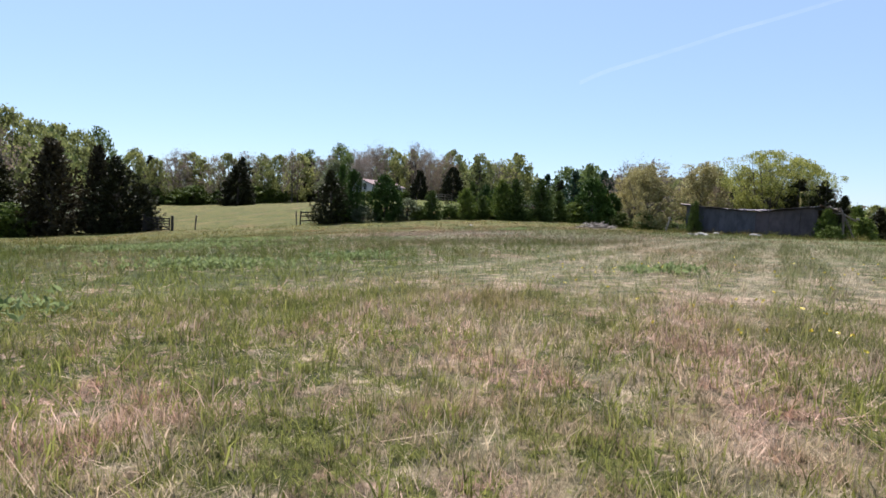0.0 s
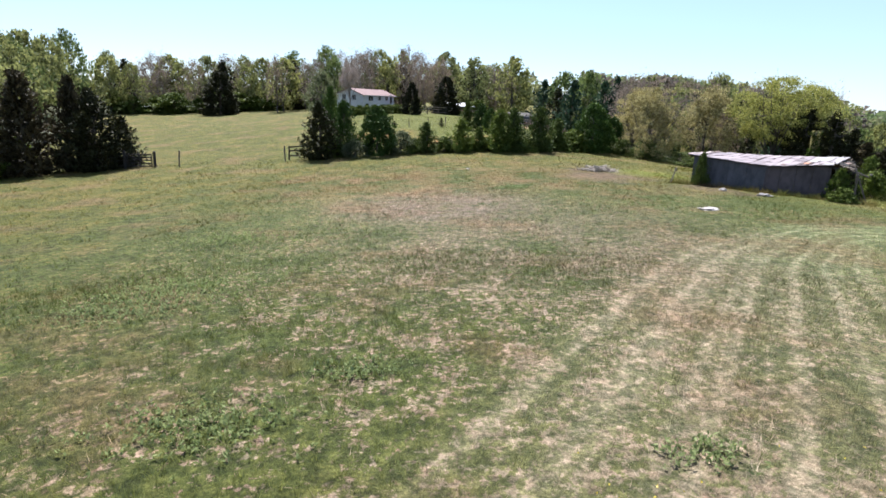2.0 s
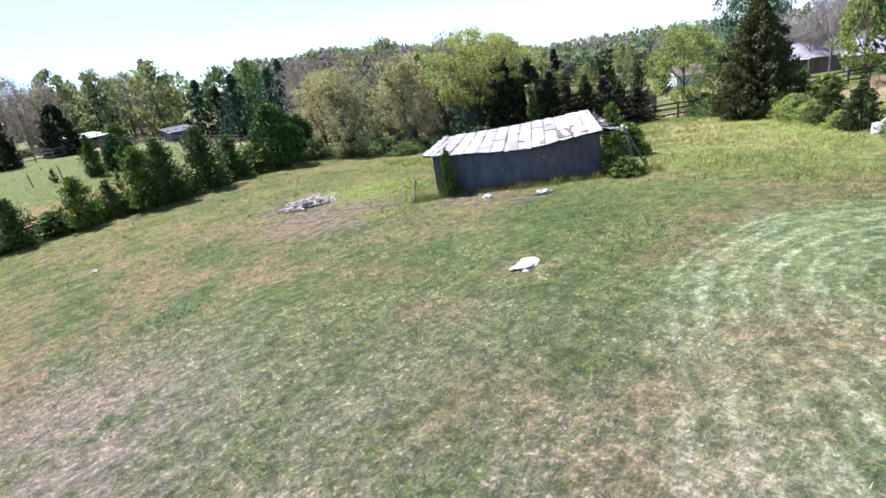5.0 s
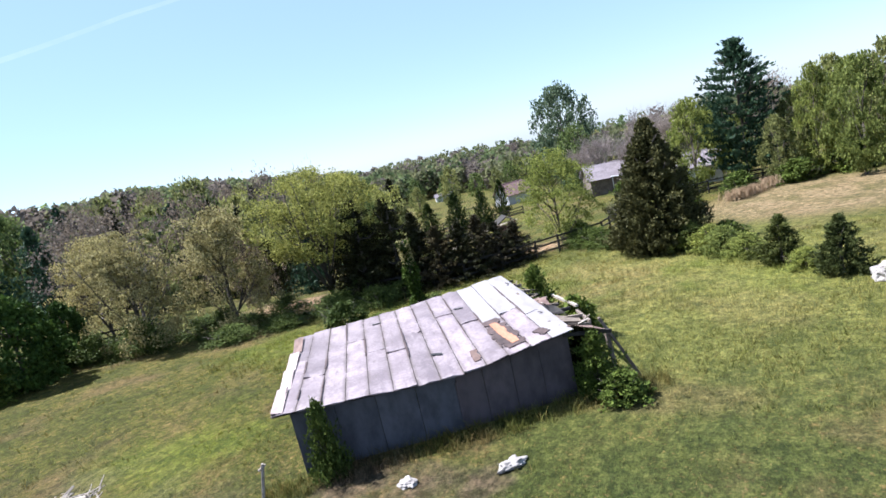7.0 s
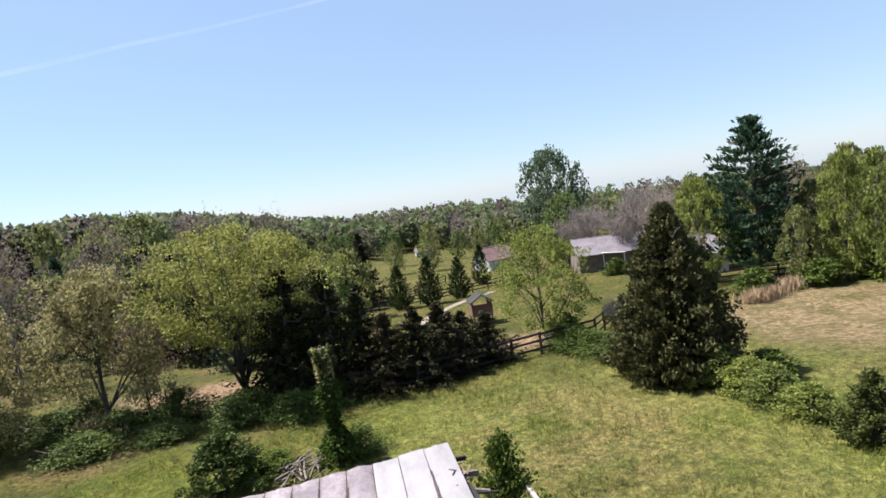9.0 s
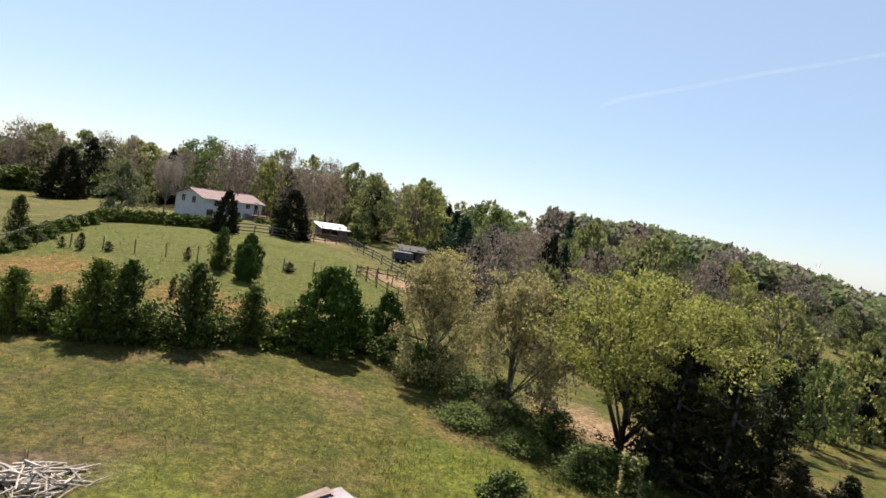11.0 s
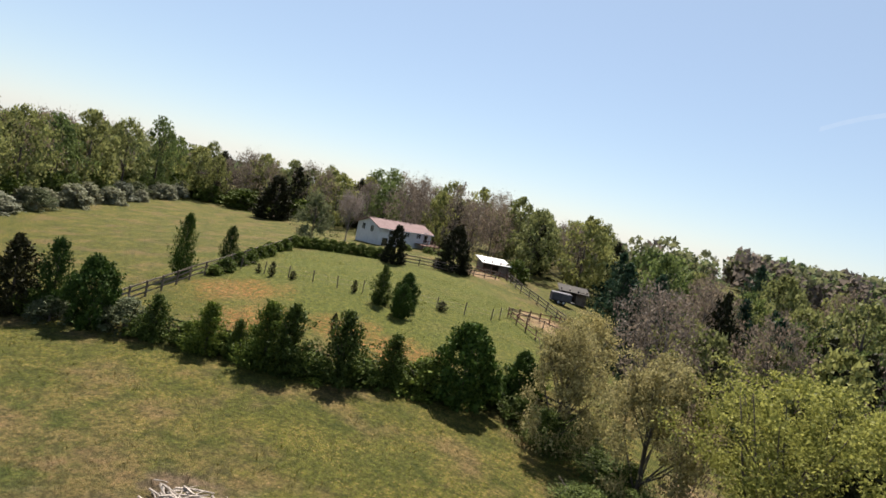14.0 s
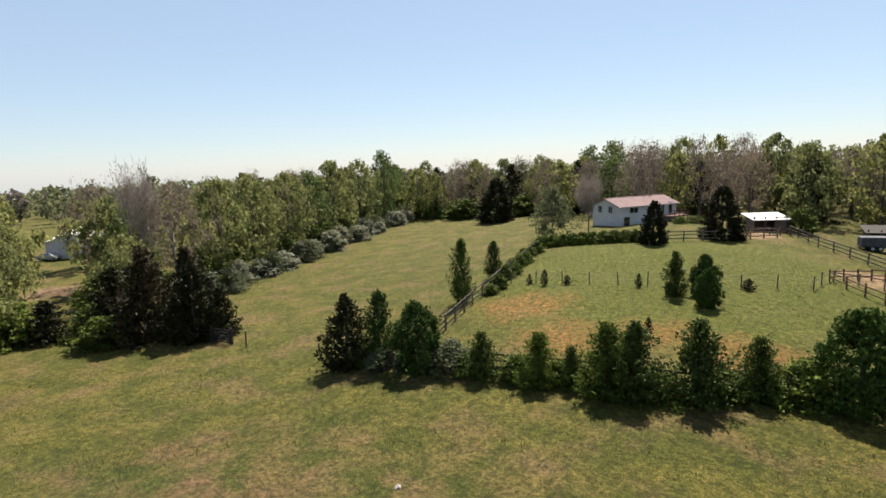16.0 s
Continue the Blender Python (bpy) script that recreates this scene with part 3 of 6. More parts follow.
def twig_crown(rng, tips, n, length, bud_share=0.25, corners=4):
    c = np.repeat(tips, max(1, n // len(tips)), 0)
    out = c * np.array([1, 1, 0.35])
    out /= np.linalg.norm(out, axis=1)[:, None] + 1e-6
    c = c + rng.normal(0, 0.055, c.shape)
    tw = leaves(rng, c, out + np.array([0, 0, 0.8]), length * rng.uniform(0.5, 1.4, len(c)), 0.05, corners)
    k = rng.uniform(0, 1, len(c)) < bud_share
    return np.concatenate([tw, leaves(rng, c[k] + rng.normal(0, 0.03, (k.sum(), 3)), out[k], np.full(k.sum(), length * 0.32), 0.6, corners)])


def spray_crown(rng, tips, per, leaf, disc=0.085, low=0.2, extra=40, aspect=0.55):
    """Leaves in flat layered sprays round the twig ends, with sky between the layers."""
    t = tips[tips[:, 2] > low]
    more = t[rng.integers(len(t), size=extra)] * np.array([0.75, 0.75, 1.0]) + rng.normal(0, 0.06, (extra, 3))
    t = np.concatenate([t, more])
    size = rng.uniform(0.6, 1.4, len(t))
    c = np.repeat(t, per, 0) + np.clip(rng.normal(0, 1, (len(t) * per, 3)), -1.6, 1.6) * np.repeat(size, per)[:, None] * np.array([disc, disc, disc * 0.34]) * 0.75
    c[:, 2] = np.clip(c[:, 2], 0.02, 1.0)
    along = rng.normal(0, 1, c.shape) * np.array([1, 1, 0.45])
    return leaves(rng, c, along, leaf * rng.uniform(0.6, 1.4, len(c)), aspect)


for i in range(3):
    kind(f"oak{i}", 10 + i, lambda r, t: np.concatenate([spray_crown(r, t, 75, 0.0112, 0.06, 0.1, 40), broad_crown(r, 95, 100, 0.0112, 0.02, 0.58, 0.04, 0.6)]), LEAF_OLIVE, lambda r: limbs(r, 0.85, 17, 1.8, 0.48, 0.022, sub=4, z0=0.06))
    kind(f"pear{i}", 20 + i, lambda r, t: broad_crown(r, 190, 66, 0.024, 0.0, 0.6, 0.045, 0.5, 0.75, 3), LEAF_PEAR, lambda r: limbs(r, 0.85, 9, 1.6, 0.35, 0.03), BARK, 3)
    kind(f"sapling{i}", 30 + i, lambda r, t: cone_crown(r, 100, 62, 0.026, 0.56, 0.0, 0.36, 0.26, 0.65, 0.045, 0.15), LEAF_SHRUB if i == 2 else LEAF_GREEN, lambda r: limbs(r, 0.9, 9, 1.8, 0.3, 0.03))
    kind(f"cedar{i}", 40 + i, lambda r, t: cone_crown(r, 150, 34, 0.034, 0.62, 0.0, 0.3, 0.24, 0.42, 0.032, 0.3), LEAF_BRONZE if i == 2 else LEAF_CEDAR, lambda r: limbs(r, 0.92, 10, 0.8, 0.3, 0.035))
    kind(f"shrub{i}", 50 + i, lambda r, t: broad_crown(r, 96, 46, 0.037, 0.0, 0.45, 0.07, 0.3, 0.75, 3), LEAF_SHRUB, lambda r: limbs(r, 0.6, 8, 1.4, 0.5, 0.03, z0=0.02), BARK, 3)
    kind(f"woods{i}", 60 + i, lambda r, t: broad_crown(r, 84, 28, 0.027, 0.12, 0.8, 0.047, 0.5, 0.85, 3), (LEAF_WOOD_GREEN, LEAF_WOOD_SPRING, LEAF_WOOD_SPRING)[i], lambda r: limbs(r, 0.75, 5, 1.2, 0.4, 0.022, sub=0), BARK, 3)
    kind(f"budding{i}", 70 + i, lambda r, t: np.concatenate([twig_crown(r, t, 600, 0.034, 0.6, 3), broad_crown(r, 80, 22, 0.016, 0.2, 0.85, 0.05, 0.5, 0.8, 3)]), LEAF_BUD, lambda r: limbs(r, 0.88, 8, 1.5, 0.42, 0.024, sub=1, z0=0.35), BARK_PALE if i else BARK, 3)
for i in range(2):
    kind(f"yellow_oak{i}", 80 + i, lambda r, t: np.concatenate([spray_crown(r, t, 80, 0.0085, 0.06, 0.4, 20), broad_crown(r, 110, 140, 0.0085, 0.36, 0.95, 0.034, 0.6)]), LEAF_SPRING, lambda r: limbs(r, 0.85, 19, 2.4, 0.5, 0.021, sub=4, z0=0.05))
    kind(f"tall{i}", 84 + i, lambda r, t: broad_crown(r, 105, 29, 0.022, 0.1, 0.78, 0.044, 0.45, 0.8, 3), LEAF_WOOD_SPRING if i else LEAF_WOOD_GREEN, lambda r: limbs(r, 0.9, 8, 1.8, 0.35, 0.026, sub=0), BARK, 3)
    kind(f"yard{i}", 114 + i, lambda r, t: broad_crown(r, 110, 62, 0.018, 0.08, 0.8, 0.042, 0.5, 0.8, 3), LEAF_YARD if i else LEAF_WOOD_SPRING, lambda r: limbs(r, 0.9, 8, 1.8, 0.35, 0.026, sub=1), BARK, 3)
    kind(f"spire{i}", 88 + i, lambda r, t: cone_crown(r, 140, 40, 0.028, 0.5, 0.0, 0.5, 0.2, 0.45, 0.04, 0.25), LEAF_PEAR if i else LEAF_ARB, lambda r: limbs(r, 0.9, 6, 1.5, 0.25, 0.035))
    kind(f"conifer{i}", 92 + i, lambda r, t: cone_crown(r, 115, 84, 0.023, 0.78, 0.0, 0.22, 0.32, 0.42, 0.02, 0.1, 3), LEAF_CEDAR if i == 0 else LEAF_BRONZE, lambda r: limbs(r, 0.95, 8, 0.2, 0.3, 0.03), BARK, 3)
    kind(f"blossom{i}", 96 + i, lambda r, t: broad_crown(r, 72, 48, 0.045, 0.0, 0.45, 0.08, 0.3, 0.75, 3), LEAF_WHITE, lambda r: limbs(r, 0.6, 8, 1.2, 0.5, 0.03, z0=0.02), BARK, 3)
    kind(f"dark_wood{i}", 98 + i, lambda r, t: cone_crown(r, 90, 29, 0.033, 0.55, 0.02, 0.1, 0.34, 0.6, 0.028, 0.2, 3), LEAF_PINE if i else LEAF_CEDAR, lambda r: limbs(r, 0.92, 6, 0.3, 0.3, 0.025), BARK, 3)
def whorl_crown(rng, levels, arms, per, leaf):
    """Tiers of level boughs with gaps of sky between, broadest below the middle."""
    out, ways = [], []
    for k in range(levels):
        u = k / (levels - 1)
        reach = 0.52 * (0.35 + 0.65 * math.sin(math.pi * min(1, 0.28 + 0.72 * u)) ** 0.8) * (1 - 0.75 * max(0, u - 0.75) / 0.25)
        for a in range(arms):
            ang = 2.399 * k + 2 * math.pi * a / arms + rng.normal(0, 0.25)
            ln = reach * rng.uniform(0.55, 1.1)
            f = rng.uniform(0.25, 1, per)
            c = np.stack([np.cos(ang) * ln * f, np.sin(ang) * ln * f, 0.12 + 0.86 * u + 0.05 * f * f + rng.normal(0, 0.008, per)], 1)
            c[:, :2] += rng.normal(0, 0.03, (per, 2)) * (0.4 + f[:, None])
            out.append(c)
            ways.append(np.tile(np.array([math.cos(ang), math.sin(ang), 0.35]), (per, 1)))
    c = np.concatenate(out)
    return leaves(rng, c, np.concatenate(ways), leaf * rng.uniform(0.6, 1.4, len(c)), 0.35)


for i in range(2):
    kind(f"thick_shrub{i}", 110 + i, lambda r, t: broad_crown(r, 110, 62, 0.027, 0.0, 0.45, 0.055, 0.4, 0.75, 3), LEAF_SHRUB if i else LEAF_GREEN, lambda r: limbs(r, 0.6, 8, 1.4, 0.5, 0.03, z0=0.02), BARK, 3)
kind("ragged_brush", 123, lambda r, t: broad_crown(r, 90, 66, 0.023, 0.0, 0.36, 0.1, 0.15, 0.7, 3), LEAF_GREEN, lambda r: limbs(r, 0.6, 8, 1.4, 0.5, 0.03, z0=0.02), BARK, 3)
kind("bright_shrub", 121, lambda r, t: broad_crown(r, 120, 56, 0.025, 0.0, 0.5, 0.06, 0.35, 0.75, 3), LEAF_YARD, lambda r: limbs(r, 0.6, 8, 1.4, 0.5, 0.03, z0=0.02), BARK, 3)
kind("field_cedar", 122, lambda r, t: cone_crown(r, 150, 60, 0.03, 0.7, 0.0, 0.3, 0.2, 0.45, 0.03, 0.35, 3), LEAF_FIELD_CEDAR, lambda r: limbs(r, 0.92, 8, 0.8, 0.3, 0.035), BARK, 3)
kind("grey_shrub", 117, lambda r, t: broad_crown(r, 80, 56, 0.028, 0.0, 0.5, 0.07, 0.4), LEAF_GREY, lambda r: limbs(r, 0.6, 8, 1.2, 0.5, 0.03, z0=0.02))
kind("maple", 118, lambda r, t: np.concatenate([spray_crown(r, t, 60, 0.0115, 0.06, 0.2, 20), broad_crown(r, 85, 90, 0.0115, 0.16, 0.9, 0.04, 0.6)]), LEAF_YARD, lambda r: limbs(r, 0.88, 16, 1.4, 0.5, 0.02, sub=3, z0=0.1))
kind("pine", 101, lambda r, t: whorl_crown(r, 17, 8, 70, 0.024), LEAF_PINE, lambda r: limbs(r, 0.97, 16, 0.15, 0.4, 0.024))
kind("poplar", 109, lambda r, t: broad_crown(r, 230, 50, 0.018, 0.0, 1.35, 0.045, 0.4), LEAF_POPLAR, lambda r: limbs(r, 0.92, 14, 1.6, 0.35, 0.02))
kind("round_evergreen", 102, lambda r, t: cone_crown(r, 220, 52, 0.027, 0.5, 0.0, 0.12, 0.12, 0.55, 0.022, 0.5, 3), LEAF_CEDAR, lambda r: limbs(r, 0.8, 8, 1.2, 0.4, 0.03), BARK, 3)
kind("big_cedar", 107, lambda r, t: cone_crown(r, 460, 130, 0.0155, 0.78, 0.0, 0.3, 0.14, 0.6, 0.022, 0.45, 3), LEAF_RED_CEDAR, lambda r: limbs(r, 0.92, 12, 0.8, 0.35, 0.035), BARK, 3)
kind("seedling", 108, lambda r, t: cone_crown(r, 40, 22, 0.06, 0.6, 0.0, 0.6, 0.2, 0.4, 0.04, 0.2), LEAF_CEDAR, lambda r: limbs(r, 0.8, 3, 0.8, 0.2, 0.035))
kind("arborvitae", 103, lambda r, t: cone_crown(r, 150, 40, 0.026, 0.6, 0.0, 0.5, 0.12, 0.45, 0.02, 0.25), LEAF_ARB, lambda r: limbs(r, 0.92, 5, 0.8, 0.2, 0.03))
kind("willow", 104, lambda r, t: broad_crown(r, 110, 40, 0.023, 0.04, 0.65, 0.055, 0.5), LEAF_GREY, lambda r: limbs(r, 0.75, 9, 1.2, 0.45, 0.03))
kind("bare", 105, lambda r, t: np.concatenate([twig_crown(r, t, 2600, 0.04, 0.35), round_tips(r, t, 10, 0.05, 0.011)]), TWIGS, lambda r: limbs(r, 0.92, 18, 1.6, 0.42, 0.022, sub=5, z0=0.25), BARK_PALE)

PLANTED = 0


def plant(name, k, x, y, h, w, label, category="tree", group="", sink=0.05, turn=None, lean=0.0):
    """A tree or shrub of that kind, height and crown width, on the ground."""
    global PLANTED
    PLANTED += 1
    rng = np.random.default_rng(1000 + PLANTED)
    m = pose(x, y, float(ground(x, y)) - sink, lean, 0, rng.uniform(0, 360) if turn is None else turn) @ Matrix.Diagonal((w, w, h, 1))
    root = thing(name, m, label, category, group)
    trunk, crown = KINDS[k]
    shared("trunk", trunk, root)
    shared("crown", crown, root)
    return root


CEDAR = "dark green eastern red cedar with a ragged outline"
ROW = "young green tree grown up in the board fence line"
g = "trees along the pasture fence"
# along the pasture fence, west to east
plant("cedar_tree", "cedar0", -7.5, 57.0, 5.2, 3.8, "dark cedar at the corner of the board fence", group=g)
plant("young_tree", "spire1", -5.3, 58.0, 5.1, 2.6, "slender green tree beside the corner cedar", group=g)
plant("young_tree", "pear0", -2.1, 58.0, 4.6, 3.2, "dense dark green pear tree in the fence line", group=g)
plant("blossom_bush", "grey_shrub", -4.2, 57.0, 1.7, 2.6, "grey-green flowering bush in front of the fence", "bush")
plant("grey_bush", "grey_shrub", 0.2, 58.5, 2.2, 3.2, "pale grey-green bush spreading over the fence", "bush")
plant("young_tree", "sapling0", 2.7, 58.2, 2.9, 2.2, ROW, group=g)
plant("young_tree", "sapling2", 6.3, 58.6, 3.1, 2.5, ROW, group=g)
plant("young_tree", "sapling1", 8.1, 59.1, 2.4, 1.6, "thin young sapling in the board fence line", group=g)
plant("young_tree", "sapling2", 10.2, 58.9, 4.0, 3.0, "leafy twin-topped young tree in the fence line", group=g)
plant("young_tree", "sapling0", 11.6, 59.1, 4.2, 3.0, "leafy twin-topped young tree in the fence line", group=g)
plant("young_tree", "sapling0", 14.6, 60.3, 4.4, 3.2, ROW, group=g)
plant("young_tree", "sapling1", 17.2, 62.5, 3.3, 2.7, ROW, group=g)
plant("bush", "shrub0", 19.4, 63.4, 2.3, 3.2, "olive-green bush along the board fence", "bush")
plant("round_tree", "pear1", 21.6, 64.0, 5.3, 3.9, "dense round-headed green tree at the end of the fence row", group=g)
plant("young_tree", "pear2", 25.0, 66.4, 4.1, 2.5, "narrow green tree beside the round-headed tree", group=g)
plant("young_tree", "sapling2", 26.2, 71.0, 2.3, 1.6, "small bright sapling behind the fence row", group=g)
for x, y, h, w in ((-6.4, 57.6, 1.6, 2.2), (1.6, 58.6, 1.4, 2.0), (4.6, 58.8, 1.5, 2.2), (7.2, 59.2, 1.3, 1.8), (9.0, 59.4, 1.4, 2.2), (12.7, 60.2, 1.3, 2.6), (15.5, 61.5, 1.5, 2.4), (17.6, 63.2, 1.4, 2.0), (19.9, 65.0, 1.5, 2.4), (23.2, 66.2, 1.6, 2.8)):
    plant("brush_clump", f"shrub{PLANTED % 3}", x, y, h, w, "tangled green brush along the foot of the fence", "bush", "brush under the fence")
# pasture
plant("spire_tree", "spire1", -8.2, 73.2, 5.8, 2.2, "tall narrow evergreen against the pasture fence", group="pasture trees")
plant("spire_tree", "spire0", -9.6, 82.0, 3.9, 2.1, "shorter narrow evergreen against the pasture fence", group="pasture trees")
plant("pasture_tree", "sapling0", 9.5, 79.3, 3.7, 2.0, "small round-headed tree standing alone in the pasture", group="pasture trees")
plant("pasture_tree", "pear2", 11.6, 80.6, 3.5, 2.2, "small dark tree in the pasture", group="pasture trees")
plant("pasture_tree", "pear0", 12.3, 77.4, 3.1, 1.8, "small cone-shaped tree in the pasture", group="pasture trees")
for x, y, h, w in ((6.1, 80.8, 1.2, 0.8), (-2.5, 79.4, 1.5, 0.9), (-4.2, 79.6, 1.0, 0.7), (9.9, 68.9, 1.4, 0.7), (-0.4, 79.9, 0.9, 0.9), (14.6, 84.0, 1.0, 1.4)):
    plant("small_cedar", "seedling", x, y, h, w, "knee-high seedling cedar in the pasture grass", "bush", "seedling cedars")
for k in range(13):
    f = k / 12
    x, y = -6.4 - 4.6 * f, 76.0 + 22 * f
    plant("fence_brush", f"shrub{k % 3}", x - 0.3 + 0.5 * math.sin(k * 2.1), y, 1.0 + 0.5 * abs(math.sin(k * 1.7)), 1.7, "scrubby brush along the side fence of the pasture", "bush", "side fence brush")
# hedge and garden round the white house
hedge = thing("hedge", pose(0, 0, 0), "long clipped dark green hedge below the white house", "hedge")
for k in range(11):
    f = k / 10
    x, y = -11.2 + 12.6 * f, 98.6 + 3.6 * f
    s = shared("hedge_bush", KINDS[f"shrub{k % 3}"][1], hedge, pose(x, y, float(ground(x, y)) - 0.2, 0, 0, 50 * k) @ Matrix.Diagonal((2.2, 2.2, 1.7, 1)))
plant("willow_tree", "willow", -13.4, 107.0, 7.6, 5.6, "pale grey-green leafing tree beside the house garden")
plant("budding_tree", "bare", -8.4, 108.5, 8.6, 5.4, "pinkish budding tree on the lawn of the house")
plant("cone_evergreen", "round_evergreen", 2.6, 100.9, 5.2, 3.6, "dark cone-shaped evergreen below the house")
plant("round_evergreen", "round_evergreen", 9.2, 108.2, 6.6, 5.6, "broad dark evergreen beside the house yard")
plant("garden_bush", "shrub1", 17.3, 121.5, 3.4, 4.0, "rounded light green bush beside the run-in shed", "bush")
plant("meadow_evergreen", "round_evergreen", -40.5, 139.5, 9.6, 8.8, "big dark evergreen at the top of the meadow")
for x, y in ((3.5, 123), (5.0, 124.5), (-1.5, 118.0), (1.5, 121.5)):
    root = plant("azalea", "shrub0", x, y, 1.1, 2.2, "red-flowering azalea beside the house deck", "bush", "azaleas")
    root.children[1].data = root.children[1].data.copy()
    root.children[1].data.materials[0] = PETAL_RED

# ---------------------------------------------------------------- west side: cedars, thicket and flowering bushes
for x, y, h, w, k in ((-28.8, 58.6, 7.4, 5.0, "cedar0"), (-34.0, 57.0, 9.0, 5.6, "cedar2"), (-31.0, 59.5, 8.6, 3.6, "cedar2"), (-38.5, 56.0, 7.0, 5.0, "cedar1"), (-44, 52, 4.2, 4.2, "cedar0"), (-26.9, 60.2, 4.8, 3.0, "cedar1")):
    plant("cedar_tree", k, x, y, h, w * 1.15, CEDAR, group="cedars by the gate")
plant("bare_tree", "bare", -54, 67.5, 17.5, 7.0, "tall pinkish tree just breaking into bud")
plant("bare_tree", "budding1", -51, 70, 14.5, 9.0, "tall mauve-grey tree coming into bud")
for x, y, h, w, k in ((-47.5, 62, 9.6, 7.0, "tall1"), (-44, 60, 8.0, 5.0, "tall1"), (-55, 51, 11.0, 8.0, "tall1"), (-53, 78, 15.5, 9.5, "tall1"), (-57, 87, 15.5, 9.0, "tall1"), (-60, 97, 15.5, 9.0, "tall1"),
                      (-64, 106, 15.0, 9.0, "tall0"), (-68, 116, 17.0, 10, "woods2"), (-70, 127, 16.6, 9, "tall1"), (-72, 138, 18.0, 9, "tall0"), (-45, 46, 9.2, 7.0, "tall1"), (-60, 69, 12.0, 9.0, "tall0"), (-49, 38, 9.6, 8, "tall1"), (-42, 40, 8.8, 7, "tall1")):
    plant("broadleaf_tree", k, x, y, h, w, "broadleaf tree in fresh yellow-green leaf along the meadow edge", group="meadow edge trees")
for x, y, h, w in ((-50, 50, 4.0, 6), (-56, 63, 4.4, 6), (-41, 55, 3.5, 4), (-47, 58, 3.6, 4.5), (-37, 60.5, 3.2, 3.5), (-60, 70, 4.4, 5), (-36, 53.5, 3.0, 4.0), (-46, 49, 4, 5)):
    plant("thicket_bush", f"shrub{PLANTED % 3}", x, y, h, w, "dense dark thicket under the meadow edge trees", "bush", "west thicket")
for k in range(26):
    f = k / 25
    x, y = -45.0 - 29.5 * f + 1.3 * math.sin(k * 2.3), 65 + 89 * f + 1.2 * math.sin(k * 4.1)
    plant("flowering_bush", f"blossom{k % 2}" if k % 3 else "grey_shrub", x, y, 2.2 + 1.5 * abs(math.sin(k * 1.3)), 4.4 + 1.4 * math.sin(k * 2.9), "pale-flowering wild olive bush along the meadow edge", "bush", "flowering bushes")
for k in range(15):
    f = k / 14
    x, y = -50.5 - 30 * f + 1.4 * math.sin(k * 1.9), 68 + 86 * f + 1.5 * math.sin(k * 3.3)
    plant("thicket_bush", f"shrub{k % 3}", x, y, 3.6 + 1.6 * abs(math.sin(k * 1.7)), 6.0 + 1.2 * math.sin(k * 2.3), "dark undergrowth under the meadow edge trees", "bush", "west thicket")

for k in range(13):
    x, y = -74 + 5.0 * k, 150 + 2.0 * math.sin(k * 2.7)
    plant("thicket_bush", f"shrub{k % 3}", x, y, 3.4 + 1.4 * abs(math.sin(k * 1.9)), 7.0 + 1.4 * math.sin(k * 2.1), "dark undergrowth at the edge of the far woods", "bush", "woods edge thicket")

# ---------------------------------------------------------------- east side of the hay field
for x, y, h, w, k, lab in ((27.8, 63.0, 7.8, 5.2, "oak0", "olive-leaved oak beyond the field edge"), (32.6, 60.0, 8.4, 6.0, "oak1", "olive-leaved oak beyond the field edge"), (28.6, 69.0, 7.8, 5.0, "oak2", "thin olive-leaved tree at the field corner"),
                           (34.8, 60.5, 6.2, 3.4, "budding0", "bare purplish tree between two oaks"), (37.9, 56.2, 9.8, 8.4, "yellow_oak0", "yellow-green oak with several trunks beside the shed"), (41.5, 57.0, 9.4, 6.5, "yellow_oak1", "yellow-green oak behind the conifers"),
                           (51.6, 44.4, 7.7, 5.8, "maple", "light green open-crowned maple by the board fence")):
    plant("field_oak", k, x, y, h, w, lab, group="field edge oaks")
for x, y, h, w, k in ((38.9, 53.8, 6.4, 3.6, "conifer0"), (40.6, 52.2, 6.7, 3.6, "conifer0"), (41.8, 51.0, 5.3, 3.1, "conifer0"), (41.7, 49.2, 4.1, 3.0, "conifer1"), (43.0, 48.2, 4.2, 3.0, "conifer0"), (44.4, 47.5, 4.2, 2.9, "conifer1"), (45.9, 47.0, 3.4, 2.8, "conifer0"), (47.4, 46.3, 3.1, 2.7, "conifer1"), (40.0, 55.0, 7.0, 3.8, "dark_wood0")):
    plant("spruce_tree", k, x, y, h, w * 1.5, "dark spruce in the row along the board fence", group="row of spruces")
plant("cedar_tree", "big_cedar", 45.2, 35.4, 7.7, 5.5, "big dark red cedar standing at the field's east edge")
for x, y, h, w, k in ((44.0, 33.5, 1.7, 2.4, "bright_shrub"), (43.0, 32.4, 1.5, 2.2, "bright_shrub"), (41.9, 31.5, 1.5, 2.0, "bright_shrub"), (40.8, 30.4, 1.2, 1.9, "bright_shrub"), (39.0, 28.9, 2.2, 2.0, "field_cedar"), (36.7, 26.8, 2.3, 2.0, "field_cedar"), (37.9, 28.0, 0.9, 1.5, "bright_shrub"), (44.9, 31.8, 1.3, 2.2, "thick_shrub0"), (34.5, 24.2, 1.6, 2.0, "bright_shrub")):
    plant("hedgerow_bush", k, x, y, h, w, "young olive-green cedar in the hedgerow at the field's east edge" if k == "field_cedar" else "bright green bush in the hedgerow at the field's east edge", "bush", "east hedgerow")
